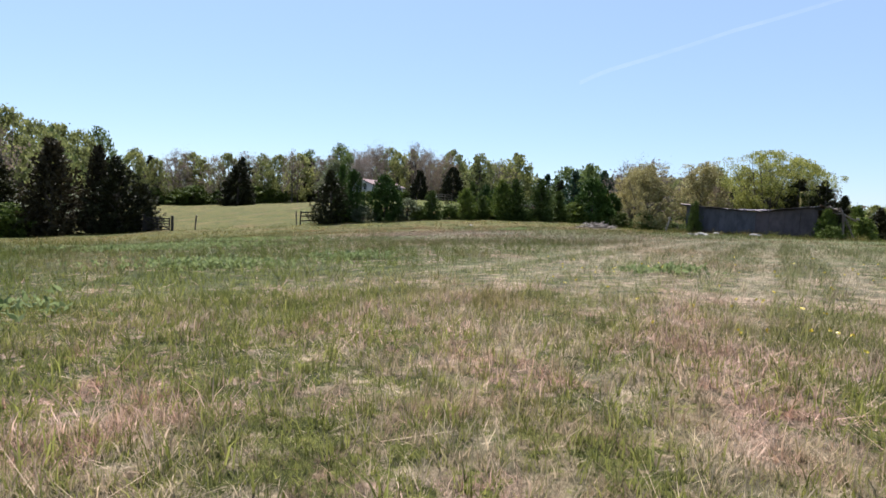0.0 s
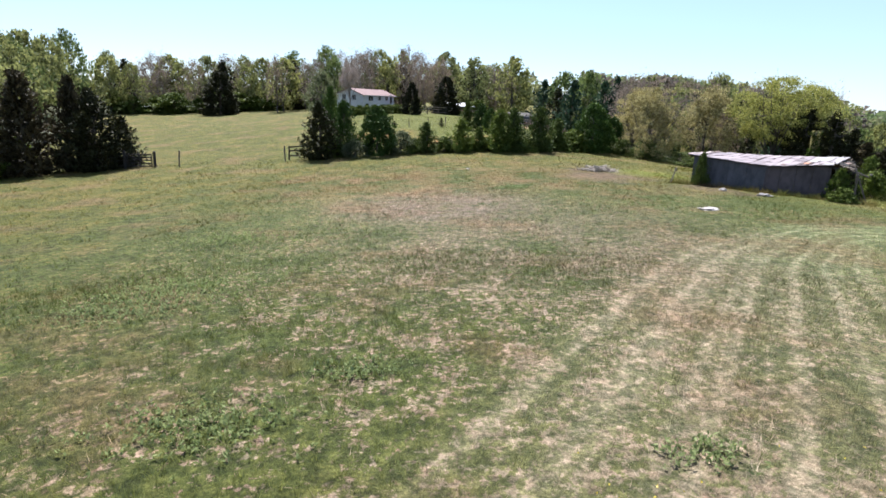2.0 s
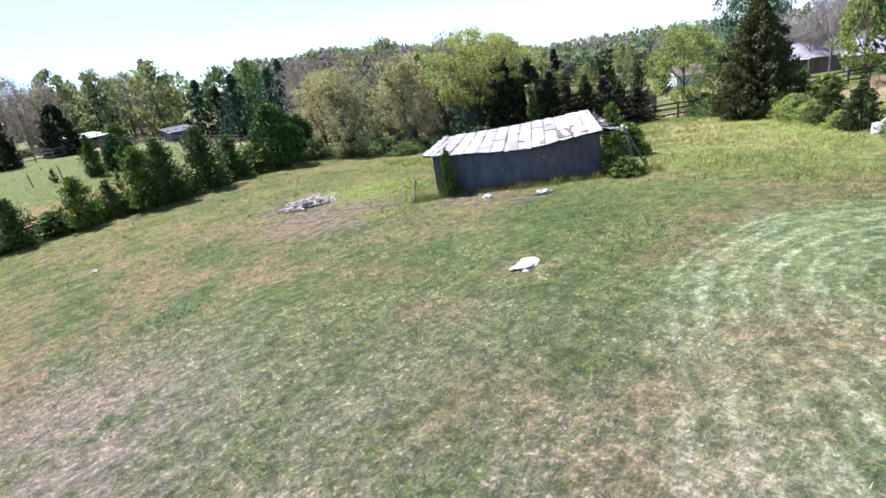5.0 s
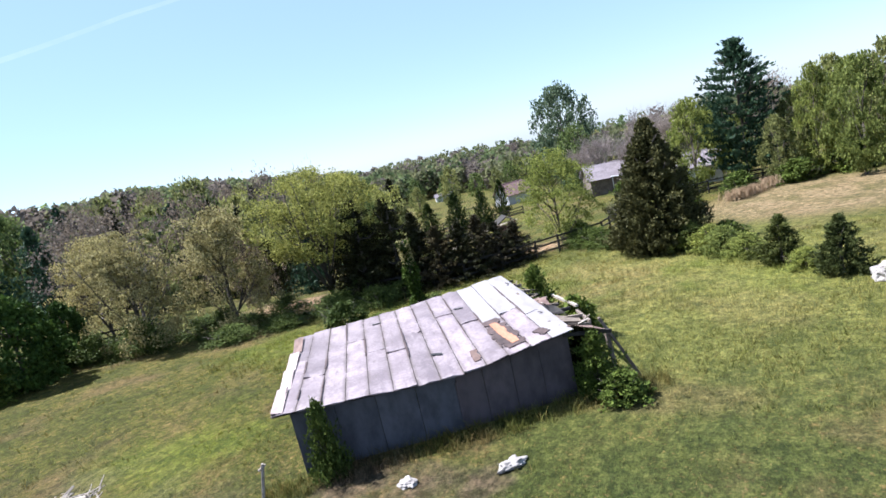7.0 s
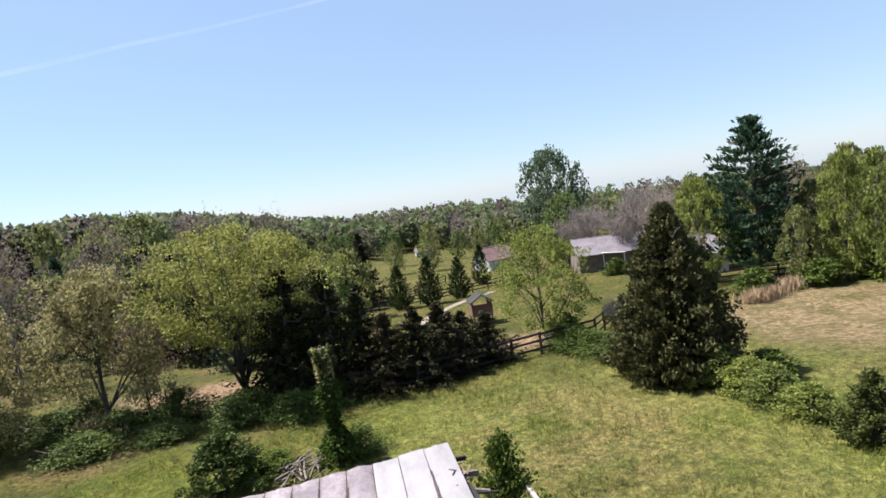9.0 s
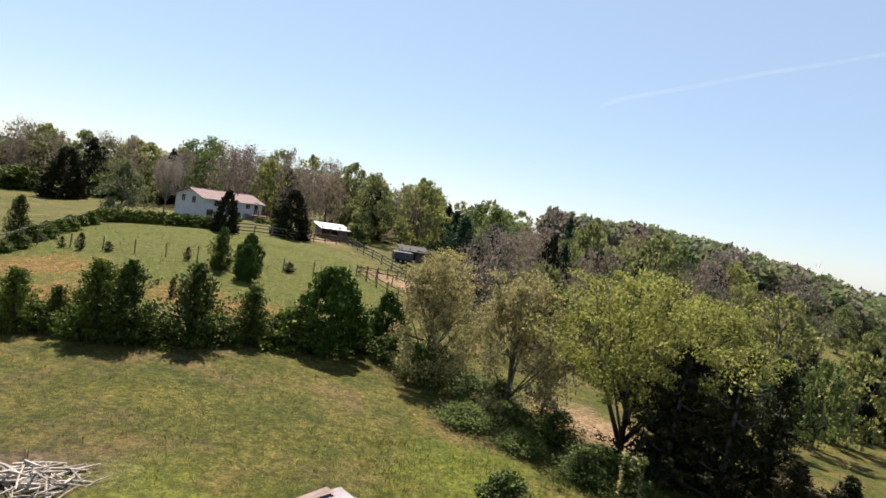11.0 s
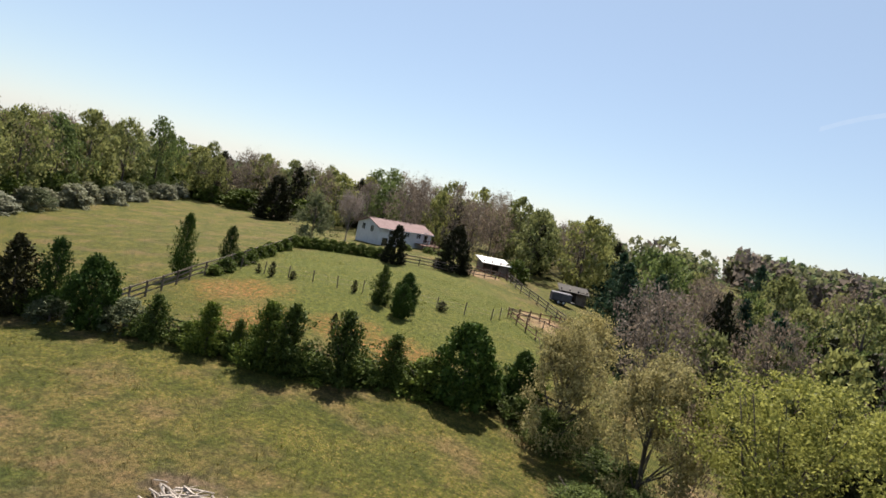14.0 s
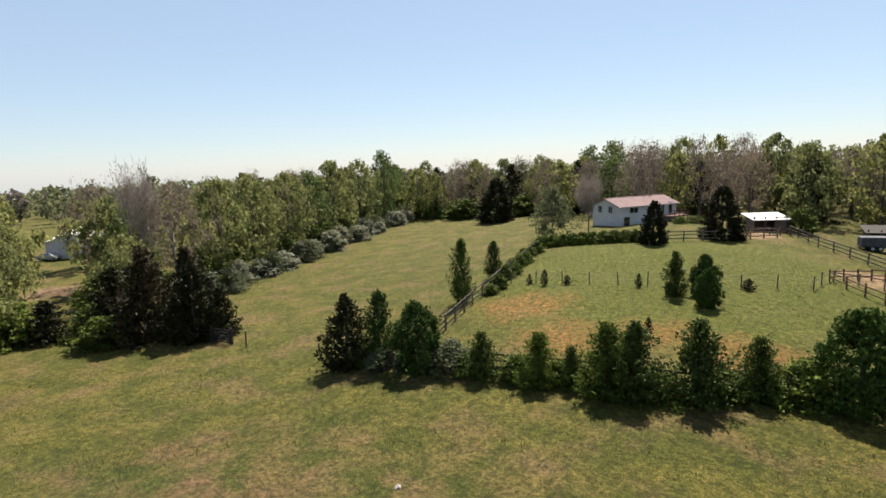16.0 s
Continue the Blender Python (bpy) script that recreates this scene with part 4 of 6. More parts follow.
for x, y, h, w in ((30.2, 47.3, 2.0, 2.4), (31.8, 46.6, 0.8, 1.5), (29.8, 57.0, 1.0, 3.0), (32.4, 55.2, 0.9, 2.6), (35.0, 53.2, 1.2, 2.4), (36.6, 51.0, 1.3, 2.6), (34.0, 44.6, 1.1, 1.9), (27.5, 62.5, 2.2, 3.0), (25.5, 64.6, 1.8, 2.6), (51.2, 43.0, 1.3, 2.8), (50.2, 41.9, 1.4, 3.0), (49.0, 40.4, 1.4, 2.8), (47.8, 38.8, 1.3, 2.6)):
    plant("field_bush", f"thick_shrub{PLANTED % 2}" if x < 33 and y < 50 else "ragged_brush", x, y, h, w, "leafy bush in the rough grass behind the shed", "bush", "bushes behind the shed")
for k in range(11):
    f = k / 10
    x, y = 27.2 + 12.0 * f + 0.6 * math.sin(k * 2.2), 66.4 - 14.6 * f + 0.6 * math.sin(k * 3.7)
    if k == 7:
        continue
    plant("thicket_bush", "ragged_brush", x, y, 0.9 + 0.8 * abs(math.sin(k * 1.9)), 3.0 + 0.8 * math.sin(k * 2.6), "dark leafy brush at the feet of the oaks", "bush", "brush under the oaks")
plant("bare_shrub", "bare", 52.6, 40.2, 2.6, 2.0, "leafless upright shrub beside the big cedar", "bush")
# yards further east
for x, y, h, w in ((72.4, 72.1, 5.4, 3.2), (74.3, 68.9, 5.9, 3.3), (78.1, 66.9, 5.1, 3.1), (88.5, 69.4, 5.8, 2.8)):
    plant("arborvitae", "arborvitae", x, y, h, w, "cone-shaped arborvitae standing in a row on a lawn", group="row of arborvitaes")
for x, y, h, w in ((77.0, 81.6, 10.2, 6.4), (72.8, 80.6, 9.0, 5.6)):
    plant("spruce_tree", "conifer0", x, y, h, w, "tall dark spruce standing at a lawn's edge", group="dark lawn spruces")
plant("pine_tree", "pine", 74.7, 33.6, 13.6, 8.4, "tall blue-green white pine")
plant("poplar_tree", "poplar", 110.5, 66.2, 19.5, 9.6, "tall grey-green poplar beside the houses")
plant("yard_tree", "tall0", 104, 62, 11.5, 8.5, "green yard tree under the tall poplar")
for x, y, h, w, k in ((74, 38.2, 9.6, 6.6, "yard1"), (79, 34.5, 7.0, 5.0, "yard1"), (70.8, 30.6, 6.2, 3.6, "yard0"), (71.5, 27.6, 9.8, 4.6, "yard1"), (67, 24.5, 9.5, 5.5, "yard1"), (76, 29.5, 8.0, 5.0, "yard0"), (66, 21, 8.0, 5.0, "yard0"), (80, 25, 10, 6, "yard1"), (72, 22.5, 10.5, 6, "yard0"), (84, 38, 8.5, 6, "yard1")):
    plant("yard_tree", k, x, y, h, w * 0.78, "bright green tree along the yard fence", group="east yard trees")
for x, y, h, w in ((97, 55.8, 8.6, 7.4), (91.5, 47.2, 10.2, 8.0), (88, 44.5, 9.0, 6.0), (100, 60, 7.5, 6.0), (94, 50.5, 7.0, 6.0), (96, 44, 8.5, 6.5)):
    plant("bare_tree", "bare", x, y, h, w, "leafless grey tree in front of a house", group="bare yard trees")
for x, y, h, w in ((66.5, 33.5, 2.0, 3.0), (69.5, 29.2, 2.0, 3.2), (72, 25.4, 2.4, 4.0), (63, 37.5, 1.5, 2.6), (54, 44.0, 1.6, 2.2), (85, 49, 2.0, 3.0)):
    plant("yard_bush", f"shrub{PLANTED % 3}", x, y, h, w, "bright green shrub along the yard fence", "bush", "yard shrubs")
tawny = new("tawny_grass", cards_mesh("tawny_grass", (lambda r, n: leaves(r, np.stack([(bx := r.uniform(62.5, 69.5, n)), (by := 33.5 - 0.35 * (bx - 62.5) + r.normal(0, 0.5, n)), ground(bx, by) + 0.45], 1), np.tile(np.array([0, 0, 2.0]), (n, 1)), r.uniform(0.35, 0.6, n), 0.06))(np.random.default_rng(7), 1800), 4, TAWNY))
tagged(tawny, "strip of tall tawny dry grass at a field edge", "grass", kind="stuff")

# ---------------------------------------------------------------- fences
def fence(name, line, label, mat, post_h=1.35, post_w=0.13, gap=2.5, rails=(0.35, 0.8, 1.2), rail_h=0.13, seed=1, category="fence", tilt=2.0):
    rng = np.random.default_rng(seed)
    x0, y0 = line[0]
    root = thing(name, pose(x0, y0, float(ground(x0, y0))), label, category)
    inv = Vector((x0, y0, float(ground(x0, y0))))
    post = mesh_of("post", *slab((post_w, post_w, post_h + 0.3), (0, 0, post_h / 2 - 0.15), bevel=0.012), mat)
    rail = mesh_of("rail", *slab((1.0, 0.04, rail_h), bevel=0.006), mat)
    spots = []
    for (xa, ya), (xb, yb) in zip(line, line[1:]):
        n = max(1, round(math.hypot(xb - xa, yb - ya) / gap))
        spots += [(xa + (xb - xa) * k / n, ya + (yb - ya) * k / n) for k in range(n)]
    spots.append(line[-1])
    for k, (x, y) in enumerate(spots):
        p = Vector((x, y, float(ground(x, y)))) - inv
        shared("post", post, root, pose(*p, rng.normal(0, tilt), rng.normal(0, tilt), math.degrees(math.atan2(spots[min(k + 1, len(spots) - 1)][1] - spots[max(k - 1, 0)][1], spots[min(k + 1, len(spots) - 1)][0] - spots[max(k - 1, 0)][0]))))
        if k + 1 < len(spots):
            x2, y2 = spots[k + 1]
            q = Vector((x2, y2, float(ground(x2, y2)))) - inv
            yaw = math.atan2(y2 - y, x2 - x)
            off = Vector((-math.sin(yaw), math.cos(yaw), 0)) * (post_w / 2 + 0.022)
            for z in rails:
                a, b = p + Vector((0, 0, z + rng.normal(0, 0.02))), q + Vector((0, 0, z + rng.normal(0, 0.02)))
                d = b - a
                m = Matrix.Translation((a + b) / 2 + off) @ Vector((1, 0, 0)).rotation_difference(d).to_matrix().to_4x4() @ Matrix.Diagonal((d.length + 0.04, 1, 1, 1))
                shared("rail", rail, root, m)
    return root


fence("board_fence", [(-10.6, 58.0), (2.9, 59.2), (14.2, 61.0), (20.4, 65.6), (26.5, 68.0), (29.5, 67.5)], "dark weathered three-board fence half hidden in brush", FENCE_DARK, seed=1)
fence("board_fence", [(38.4, 53.2), (42.0, 47.6), (47.4, 44.8), (53.0, 41.6), (60.0, 42.0)], "black three-board fence along the field's east side", FENCE_DARK, seed=2)
fence("board_fence", [(-4.0, 61.2), (-6.6, 72.5), (-8.4, 83.0), (-11.2, 98.0)], "weathered brown three-board fence at the pasture's side", FENCE_GREY, seed=3)
fence("wire_fence", [(-6.3, 79.7), (4.3, 80.6), (14.0, 84.2), (19.3, 87.6), (20.5, 92.0)], "row of thin wooden posts with wire strands", FENCE_GREY, 1.25, 0.09, 2.8, (0.5, 0.95), 0.012, seed=4)
fence("paddock_fence", [(28.0, 84.0), (24.3, 87.3), (20.5, 92.0), (25.0, 97.5), (29.5, 103.0)], "reddish wooden rail fence round a dirt paddock", FENCE_RED, 1.2, 0.12, 1.9, (0.45, 0.95), 0.1, seed=5)
fence("paddock_fence", [(20.8, 92.2), (26.5, 92.8), (30.0, 92.0)], "pale rail fence across the dirt paddock", FENCE_GREY, 1.2, 0.12, 2.2, (0.95,), 0.1, seed=6)
fence("rail_fence", [(11.6, 115.2), (14.0, 115.6), (16.4, 117.2)], "red-brown rail fence in front of the run-in shed", FENCE_RED, 1.1, 0.12, 1.9, (0.45, 0.9), 0.12, seed=13)
fence("board_fence", [(16.2, 118.0), (19.5, 111.0), (25.5, 102.2), (29.0, 98.0)], "brown board fence along the barn lane", FENCE_GREY, seed=7)
fence("board_fence", [(3.5, 102.3), (9.5, 106.2), (15.0, 114.0)], "low weathered board fence below the house yard", FENCE_GREY, 1.1, seed=8)
fence("board_fence", [(71.0, 78.0), (73.6, 73.0), (79.6, 68.4), (84.5, 64.0)], "black board fence behind the arborvitaes", FENCE_DARK, seed=9)
fence("board_fence", [(62.0, 90.0), (73.7, 83.2), (82.0, 78.5), (95.0, 80.0)], "black board fence across a far pasture", FENCE_DARK, seed=10)
fence("board_fence", [(60.0, 42.0), (71.3, 36.8), (75.0, 30.0), (78.0, 24.0)], "black board fence in front of the yard trees", FENCE_DARK, seed=11)
fence("board_fence", [(-26.2, 58.6), (-33.0, 58.0), (-40.0, 55.0)], "dark board fence running into the cedars", FENCE_DARK, seed=12)


def gate():
    x, y = -26.0, 58.6
    root = thing("gate", pose(x, y, float(ground(x, y)), 0, 0, 4), "dark wooden five-bar gate standing ajar by the cedars", "gate")
    for z in (0.3, 0.58, 0.86, 1.14, 1.4):
        part("bar", slab((2.3, 0.04, 0.11), (1.15, 0, z), bevel=0.006), FENCE_DARK, root)
    for px in (0.06, 1.15, 2.24):
        part("stile", slab((0.1, 0.05, 1.3), (px, -0.045, 0.85), bevel=0.006), FENCE_DARK, root)
    part("brace", slab((2.4, 0.04, 0.1), (1.15, -0.09, 0.85), (0, 24, 0), bevel=0.006), FENCE_DARK, root)
    part("gate_post", slab((0.22, 0.22, 2.0), (2.5, 0, 0.72), bevel=0.02), FENCE_DARK, root)
    part("gate_post", slab((0.22, 0.22, 2.0), (-0.2, 0, 0.72), bevel=0.02), FENCE_DARK, root)


gate()
lone = thing("lone_post", pose(-21.2, 58.6, float(ground(-21.2, 58.6)), 3, 5, 10), "weathered wooden post standing alone in the grass", "post")
part("post", tube([(0, 0, -0.3), (0, 0, 0.8), (0.02, 0, 1.5)], [0.09, 0.085, 0.075], 10), FENCE_GREY, lone)
corner = thing("corner_post", pose(-10.9, 57.6, float(ground(-10.9, 57.6)), 2, -3, 10), "weathered wooden post at the fence corner", "post")
part("post", tube([(0, 0, -0.3), (0, 0, 0.7), (0.02, 0, 1.4)], [0.08, 0.075, 0.07], 10), FENCE_GREY, corner)


# ---------------------------------------------------------------- the old shed
def shed():
    """Local x runs along the front from its right corner, y towards the back, z up."""
    rng = np.random.default_rng(5)
    L, D = 7.83, 7.0
    base = 0.2
    m = pose(25.3, 33.3, base, 0, 0, 133.4)
    root = thing("old_shed", m, "old low shed with a sagging sheet-metal roof and tarred siding", "shed")

    def top(x, y):
        """Height of the roof: sagging at the middle of the eave and again inside."""
        s = x / L
        eave = float(np.interp(s, (0.0, 0.38, 0.43, 0.48, 1.0), (1.93, 1.56, 1.53, 1.54, 1.83)))
        ridge = 2.0 - 0.1 * math.sin(math.pi * min(max(s, 0), 1)) - 0.36 * s
        f = -y / D
        return eave + (ridge - eave) * f - 0.06 * math.sin(math.pi * min(max(f, 0), 1)) * math.sin(3 * math.pi * s)

    def wall_panel(name, x0, x1, y0, y1, mat, label=""):
        """An upright sheet between two corners of the plan, its head under the roof."""
        n = Vector((y1 - y0, x0 - x1, 0)).normalized() * 0.03
        pts = []
        for s in (-1, 1):
            pts += [Vector((x0, y0, -0.25)) + s * n, Vector((x1, y1, -0.25)) + s * n, Vector((x1, y1, top(x1, y1) - 0.05)) + s * n, Vector((x0, y0, top(x0, y0) - 0.05)) + s * n]
        part(name, (pts, [(0, 1, 2, 3), (7, 6, 5, 4), (0, 4, 5, 1), (1, 5, 6, 2), (2, 6, 7, 3), (3, 7, 4, 0)]), mat, root, label)
    edges = [0, 0.9, 1.75, 2.6, 3.37, 4.5, 5.6, 6.7, L]
    for k, (a, b) in enumerate(zip(edges, edges[1:])):
        warm = b < 3.4
        wall_panel("siding_sheet", a + 0.006, b - 0.006, 0.012 * (k % 2), 0.012 * (k % 2) + rng.normal(0, 0.004), SIDING_WARM if warm else SIDING, "stained brownish siding sheet" if warm else "")
    for k in range(8):
        wall_panel("siding_sheet", L, L, -D * k / 8 - 0.01, -D * (k + 1) / 8, SIDING)
        wall_panel("wall_board", L * k / 8 + 0.01, L * (k + 1) / 8, -D, -D, OLD_WOOD)
    for k in range(5):
        wall_panel("wall_board", 0, 0, -D * 0.45 - D * 0.11 * k, -D * 0.45 - D * 0.11 * (k + 1) + 0.03, OLD_WOOD)
    part("corner_post", slab((0.09, 0.06, 1.6), (3.37, 0.035, 0.5), bevel=0.01), SIDING_WARM, root)
    deck_v, deck_f = [], []
    for j in range(9):
        for i in range(9):
            x, y = -0.1 + (L + 0.55) * i / 8, 0.25 - (D + 0.35) * j / 8
            deck_v.append(Vector((x, y, top(min(max(x, 0), L), min(max(y, -D), 0)) + 0.004)))
    deck_v += [v - Vector((0, 0, 0.03)) for v in deck_v]
    for j in range(8):
        for i in range(8):
            a = 9 * j + i
            deck_f += [(a, a + 9, a + 10, a + 1), (a + 81, a + 82, a + 91, a + 90)]
    part("roof_deck", (deck_v, deck_f), FENCE_DARK, root, "dark boarding under the roof sheets")
    # roof sheets in columns from ridge to eave, lapped like the real ones
    cols = 13
    w = (L + 0.58) / cols
    for c in range(cols):
        x0, x1 = -0.12 + c * w + 0.009, -0.12 + (c + 1) * w - 0.009
        cuts = sorted({0.0, 1.0, round(rng.uniform(0.3, 0.72), 2)})
        for r, (fa, fb) in enumerate(zip(cuts, cuts[1:])):
            ya, yb = 0.3 - (D + 0.45) * fa, 0.3 - (D + 0.45) * min(1.0, fb + 0.02)
            lift = 0.03 + 0.012 * r + 0.008 * (c % 2)
            ang = rng.normal(0, 0.012)
            verts, faces, ny = [], [], 7
            for s in (0, 1):
                for j in range(ny):
                    y = ya + (yb - ya) * j / (ny - 1)
                    for x in (x0, (x0 + x1) / 2, x1):
                        z = top(min(max(x, 0), L), min(max(y, -D), 0)) + lift + (0.006 if x not in (x0, x1) else 0) + ang * (x - x0) + (0.02 * rng.normal() if j in (0, ny - 1) else 0)
                        verts.append(Vector((x, y, z - 0.012 * s)))
            o = ny * 3
            for j in range(ny - 1):
                for i in range(2):
                    a = j * 3 + i
                    faces += [(a, a + 3, a + 4, a + 1), (o + a, o + a + 1, o + a + 4, o + a + 3)]
            ring = [0, 1, 2] + [3 * j + 2 for j in range(1, ny)] + [3 * ny - 2, 3 * ny - 3] + [3 * j for j in range(ny - 2, 0, -1)]
            faces += [(a, b, b + o, a + o) for a, b in zip(ring, ring[1:] + ring[:1])]
            white = (c in (1, 2) and r == 1) or c == 0
            part("roof_sheet", (verts, faces), TIN_WHITE if white else TIN, root, "whitened sheet-metal roof sheet" if white else "")
    def ragged(x, y, wide, long, turn, lift, n=14):
        """A torn patch lying on the roof, its long edges bitten out."""
        c, sn = math.cos(radians(turn)), math.sin(radians(turn))
        pts, bite = [], [0.0, 0.0]
        for j in range(n + 1):
            v = (j / n - 0.5) * long
            full = wide * (0.5 + 0.5 * math.sin(math.pi * (j + 0.6) / (n + 1.2)) ** 0.3)
            for k, side in enumerate((-0.5, 0.5)):
                bite[k] = 0.55 * bite[k] + rng.normal(0, 0.2)
                u = side * full * (1 + bite[k])
                px, py = x + u * c - v * sn, y + u * sn + v * c
                pts.append(Vector((px, py, top(min(max(px, 0), L), min(max(py, -D), 0)) + lift)))
        low = len(pts)
        pts += [q - Vector((0, 0, 0.012)) for q in pts]
        f = [(2 * j, 2 * j + 1, 2 * j + 3, 2 * j + 2) for j in range(n)]
        f += [(2 * j, 2 * j + 2, low + 2 * j + 2, low + 2 * j) for j in range(n)] + [(2 * j + 1, low + 2 * j + 1, low + 2 * j + 3, 2 * j + 3) for j in range(n)]
        return pts, f + [(0, low, low + 1, 1), (2 * n, 2 * n + 1, low + 2 * n + 1, low + 2 * n)]
    part("torn_felt", ragged(1.5, -1.45, 0.62, 2.7, 3, 0.068, 26), TAR, root, "dark torn roofing felt round the bare plywood")
    part("torn_felt", ragged(0.62, -0.35, 0.3, 0.5, 20, 0.066, 14), TAR, root, "dark torn roofing felt near the eave")
    part("rusted_patch", ragged(2.6, -0.5, 0.2, 0.8, -4, 0.066, 18), TIN_RUST, root, "rust-brown torn roof sheet")
    for k in range(26):
        x, y = -0.12 + w * (k // 2 % (cols - 1) + 1), -rng.uniform(0.4, D - 0.8)
        part("tar_seam", ragged(x, y, rng.uniform(0.025, 0.06), rng.uniform(0.7, 2.2), 0.0, 0.077, 10), TAR, root, "dark tarred seam between roof sheets")
    for y, sy, mat in ((-0.6, 1.7, TIN_PINK), (-2.3, 1.6, TIN_PINK), (-4.0, 1.7, TIN_PINK), (-5.8, 1.8, TIN_RUST)):
        part("verge_strip", slab((0.3, sy, 0.014), (L + 0.3, y, top(L, max(y, -D)) + 0.075), (0, 0, rng.normal(0, 1.5)), jitter=0.025, rng=rng), mat, root, "pale peeling strip along the roof's edge")
    part("bare_plywood", ragged(1.5, -1.35, 0.28, 2.1, 4, 0.078, 24), ORANGE_WOOD, root, "orange bare plywood showing through the roof")
    # dark patches laid on the sheets paint the shade inside torn holes
    for x, y in ((5.2, -6.0), (2.2, -4.9), (3.6, -1.4)):
        part("torn_hole", ragged(x, y, 0.12, 0.34, rng.uniform(50, 90), 0.08, 6), HOLE_SHADE, root)
    # the roof's end bay has slid down past the right wall, widest at the front
    for k in range(10):
        f = k / 9
        y, reach = 0.2 - 6.7 * f, 1.05 - 0.8 * f
        z = top(0, max(min(y, 0), -D))
        part("rafter", slab((reach + 0.35, 0.07, 0.11), (-reach / 2, y, z - 0.1 - 0.12 * reach), (rng.normal(0, 6), -12 + rng.normal(0, 6), rng.normal(0, 14)), bevel=0.008), FENCE_GREY if k % 3 else FENCE_DARK, root)
    for k in range(7):
        y, reach = -0.1 - 0.95 * k, 1.0 - 0.13 * k
        part("slid_sheet", slab((max(0.25, reach * rng.uniform(0.6, 1.05)), 0.8, 0.015), (-reach / 2 + 0.05, y, top(0, 0) - 0.03 - 0.1 * reach), (rng.normal(0, 5), -12 + rng.normal(0, 6), rng.normal(0, 9)), jitter=0.07, rng=rng), (TIN_RUST, FENCE_GREY, FENCE_DARK)[k % 3], root, "bent roof sheet hanging off the end")
    for k in range(30):
        y = -rng.uniform(0.0, 6.6)
        part("splintered_lath", slab((rng.uniform(0.5, 1.5), 0.045, 0.022), (-rng.uniform(0.05, 0.9 + 0.1 * y), y, top(0, 0) - 0.06 - rng.uniform(0, 0.3)), (rng.normal(0, 10), -14 + rng.normal(0, 12), rng.normal(75, 30)), bevel=0.004), (OLD_WOOD, FENCE_DARK, FENCE_GREY, STICK)[k % 4], root)
    part("fallen_beam", slab((2.8, 0.1, 0.1), (-1.7, -4.7, 1.15), (0, -6, 88), bevel=0.01), STICK, root, "pale broken beam leaning outward")
    part("fallen_beam", slab((2.4, 0.08, 0.1), (-1.35, -2.1, 1.35), (0, -10, 78), bevel=0.01), OLD_WOOD, root)
    part("leaning_prop", slab((0.08, 0.08, 2.3), (-1.55, -0.1, 0.85), (4, 24, 0), bevel=0.01), OLD_WOOD, root)
    part("end_post", slab((0.12, 0.12, 1.7), (-1.3, -0.2, 0.65), (3, 3, 0), bevel=0.01), OLD_WOOD, root)
    for k in range(5):
        part("wall_stud", slab((0.1, 0.1, 1.9), (0.05, -0.3 - 1.6 * k, 0.78), bevel=0.008), OLD_WOOD, root)
    return root


SHED = shed()


def by_shed(x, y):
    """A place given along and across the shed's front."""
    p = SHED.matrix_basis @ Vector((x, y, 0))
    return p.x, p.y


for dx, dy, h, w, k, lab in ((7.1, 0.55, 2.2, 1.0, "sapling1", "thin sapling against the shed's front"), (-0.55, 0.35, 1.9, 1.3, "sapling2", "green bush growing out of the shed's open end"), (-0.7, -0.9, 1.7, 1.5, "cedar1", "dark young cedar under the fallen roof end"),
                             (-1.3, -6.6, 2.6, 1.7, "sapling2", "light green sapling beside the fallen roof end"), (-1.9, -4.2, 1.7, 1.6, "shrub0", "bush beside the fallen roof end"), (-0.9, 1.0, 0.9, 1.3, "shrub2", "low weeds at the shed's corner")):
    plant("shed_sapling", k, *by_shed(dx, dy), h, w, lab, "bush")
ix, iy = 33.2, 44.8
ivy = thing("ivy_snag", pose(ix, iy, float(ground(ix, iy))), "dead tree trunk wrapped in thick green ivy", "tree")
part("trunk", tube([(0, 0, -0.2), (0.05, 0, 1.5), (-0.12, 0.05, 3.0), (-0.1, 0.1, 4.25)], [0.16, 0.14, 0.12, 0.09], 9), BARK, ivy, smooth=True)
rg = np.random.default_rng(77)
zz = rg.beta(1.0, 1.2, 2600) * 4.3
aa = rg.uniform(0, 6.283, 2600)
rr = (0.30 + 0.55 * np.exp(-zz / 0.8) + 0.12 * np.sin(zz * 3.1)) * rg.uniform(0.5, 1.1, 2600)
ci = np.stack([rr * np.cos(aa) - 0.03 * zz, rr * np.sin(aa) + 0.02 * zz, zz], 1)
lv = new("ivy_leaves", cards_mesh("ivy_leaves", leaves(rg, ci, np.stack([np.cos(aa), np.sin(aa), -0.4 * np.ones(2600)], 1), rg.uniform(0.05, 0.11, 2600), 0.75), 4, IVY))
lv.parent = ivy
zz = rg.uniform(2.9, 4.35, 420)
aa = rg.uniform(0, 6.283, 420)
ci = np.stack([0.3 * np.cos(aa) - 0.03 * zz, 0.3 * np.sin(aa) + 0.02 * zz, zz], 1)
iv = new("ivy_fruit", cards_mesh("ivy_fruit", leaves(rg, ci, np.stack([np.cos(aa), np.sin(aa), 0.2 * np.ones(420)], 1), rg.uniform(0.04, 0.09, 420), 0.6), 4, LEAF_OLIVE))
iv.parent = ivy


def by_shed_many(u, v):
    c, s = math.cos(radians(133.4)), math.sin(radians(133.4))
    return 25.3 + c * u - s * v, 33.3 + s * u + c * v


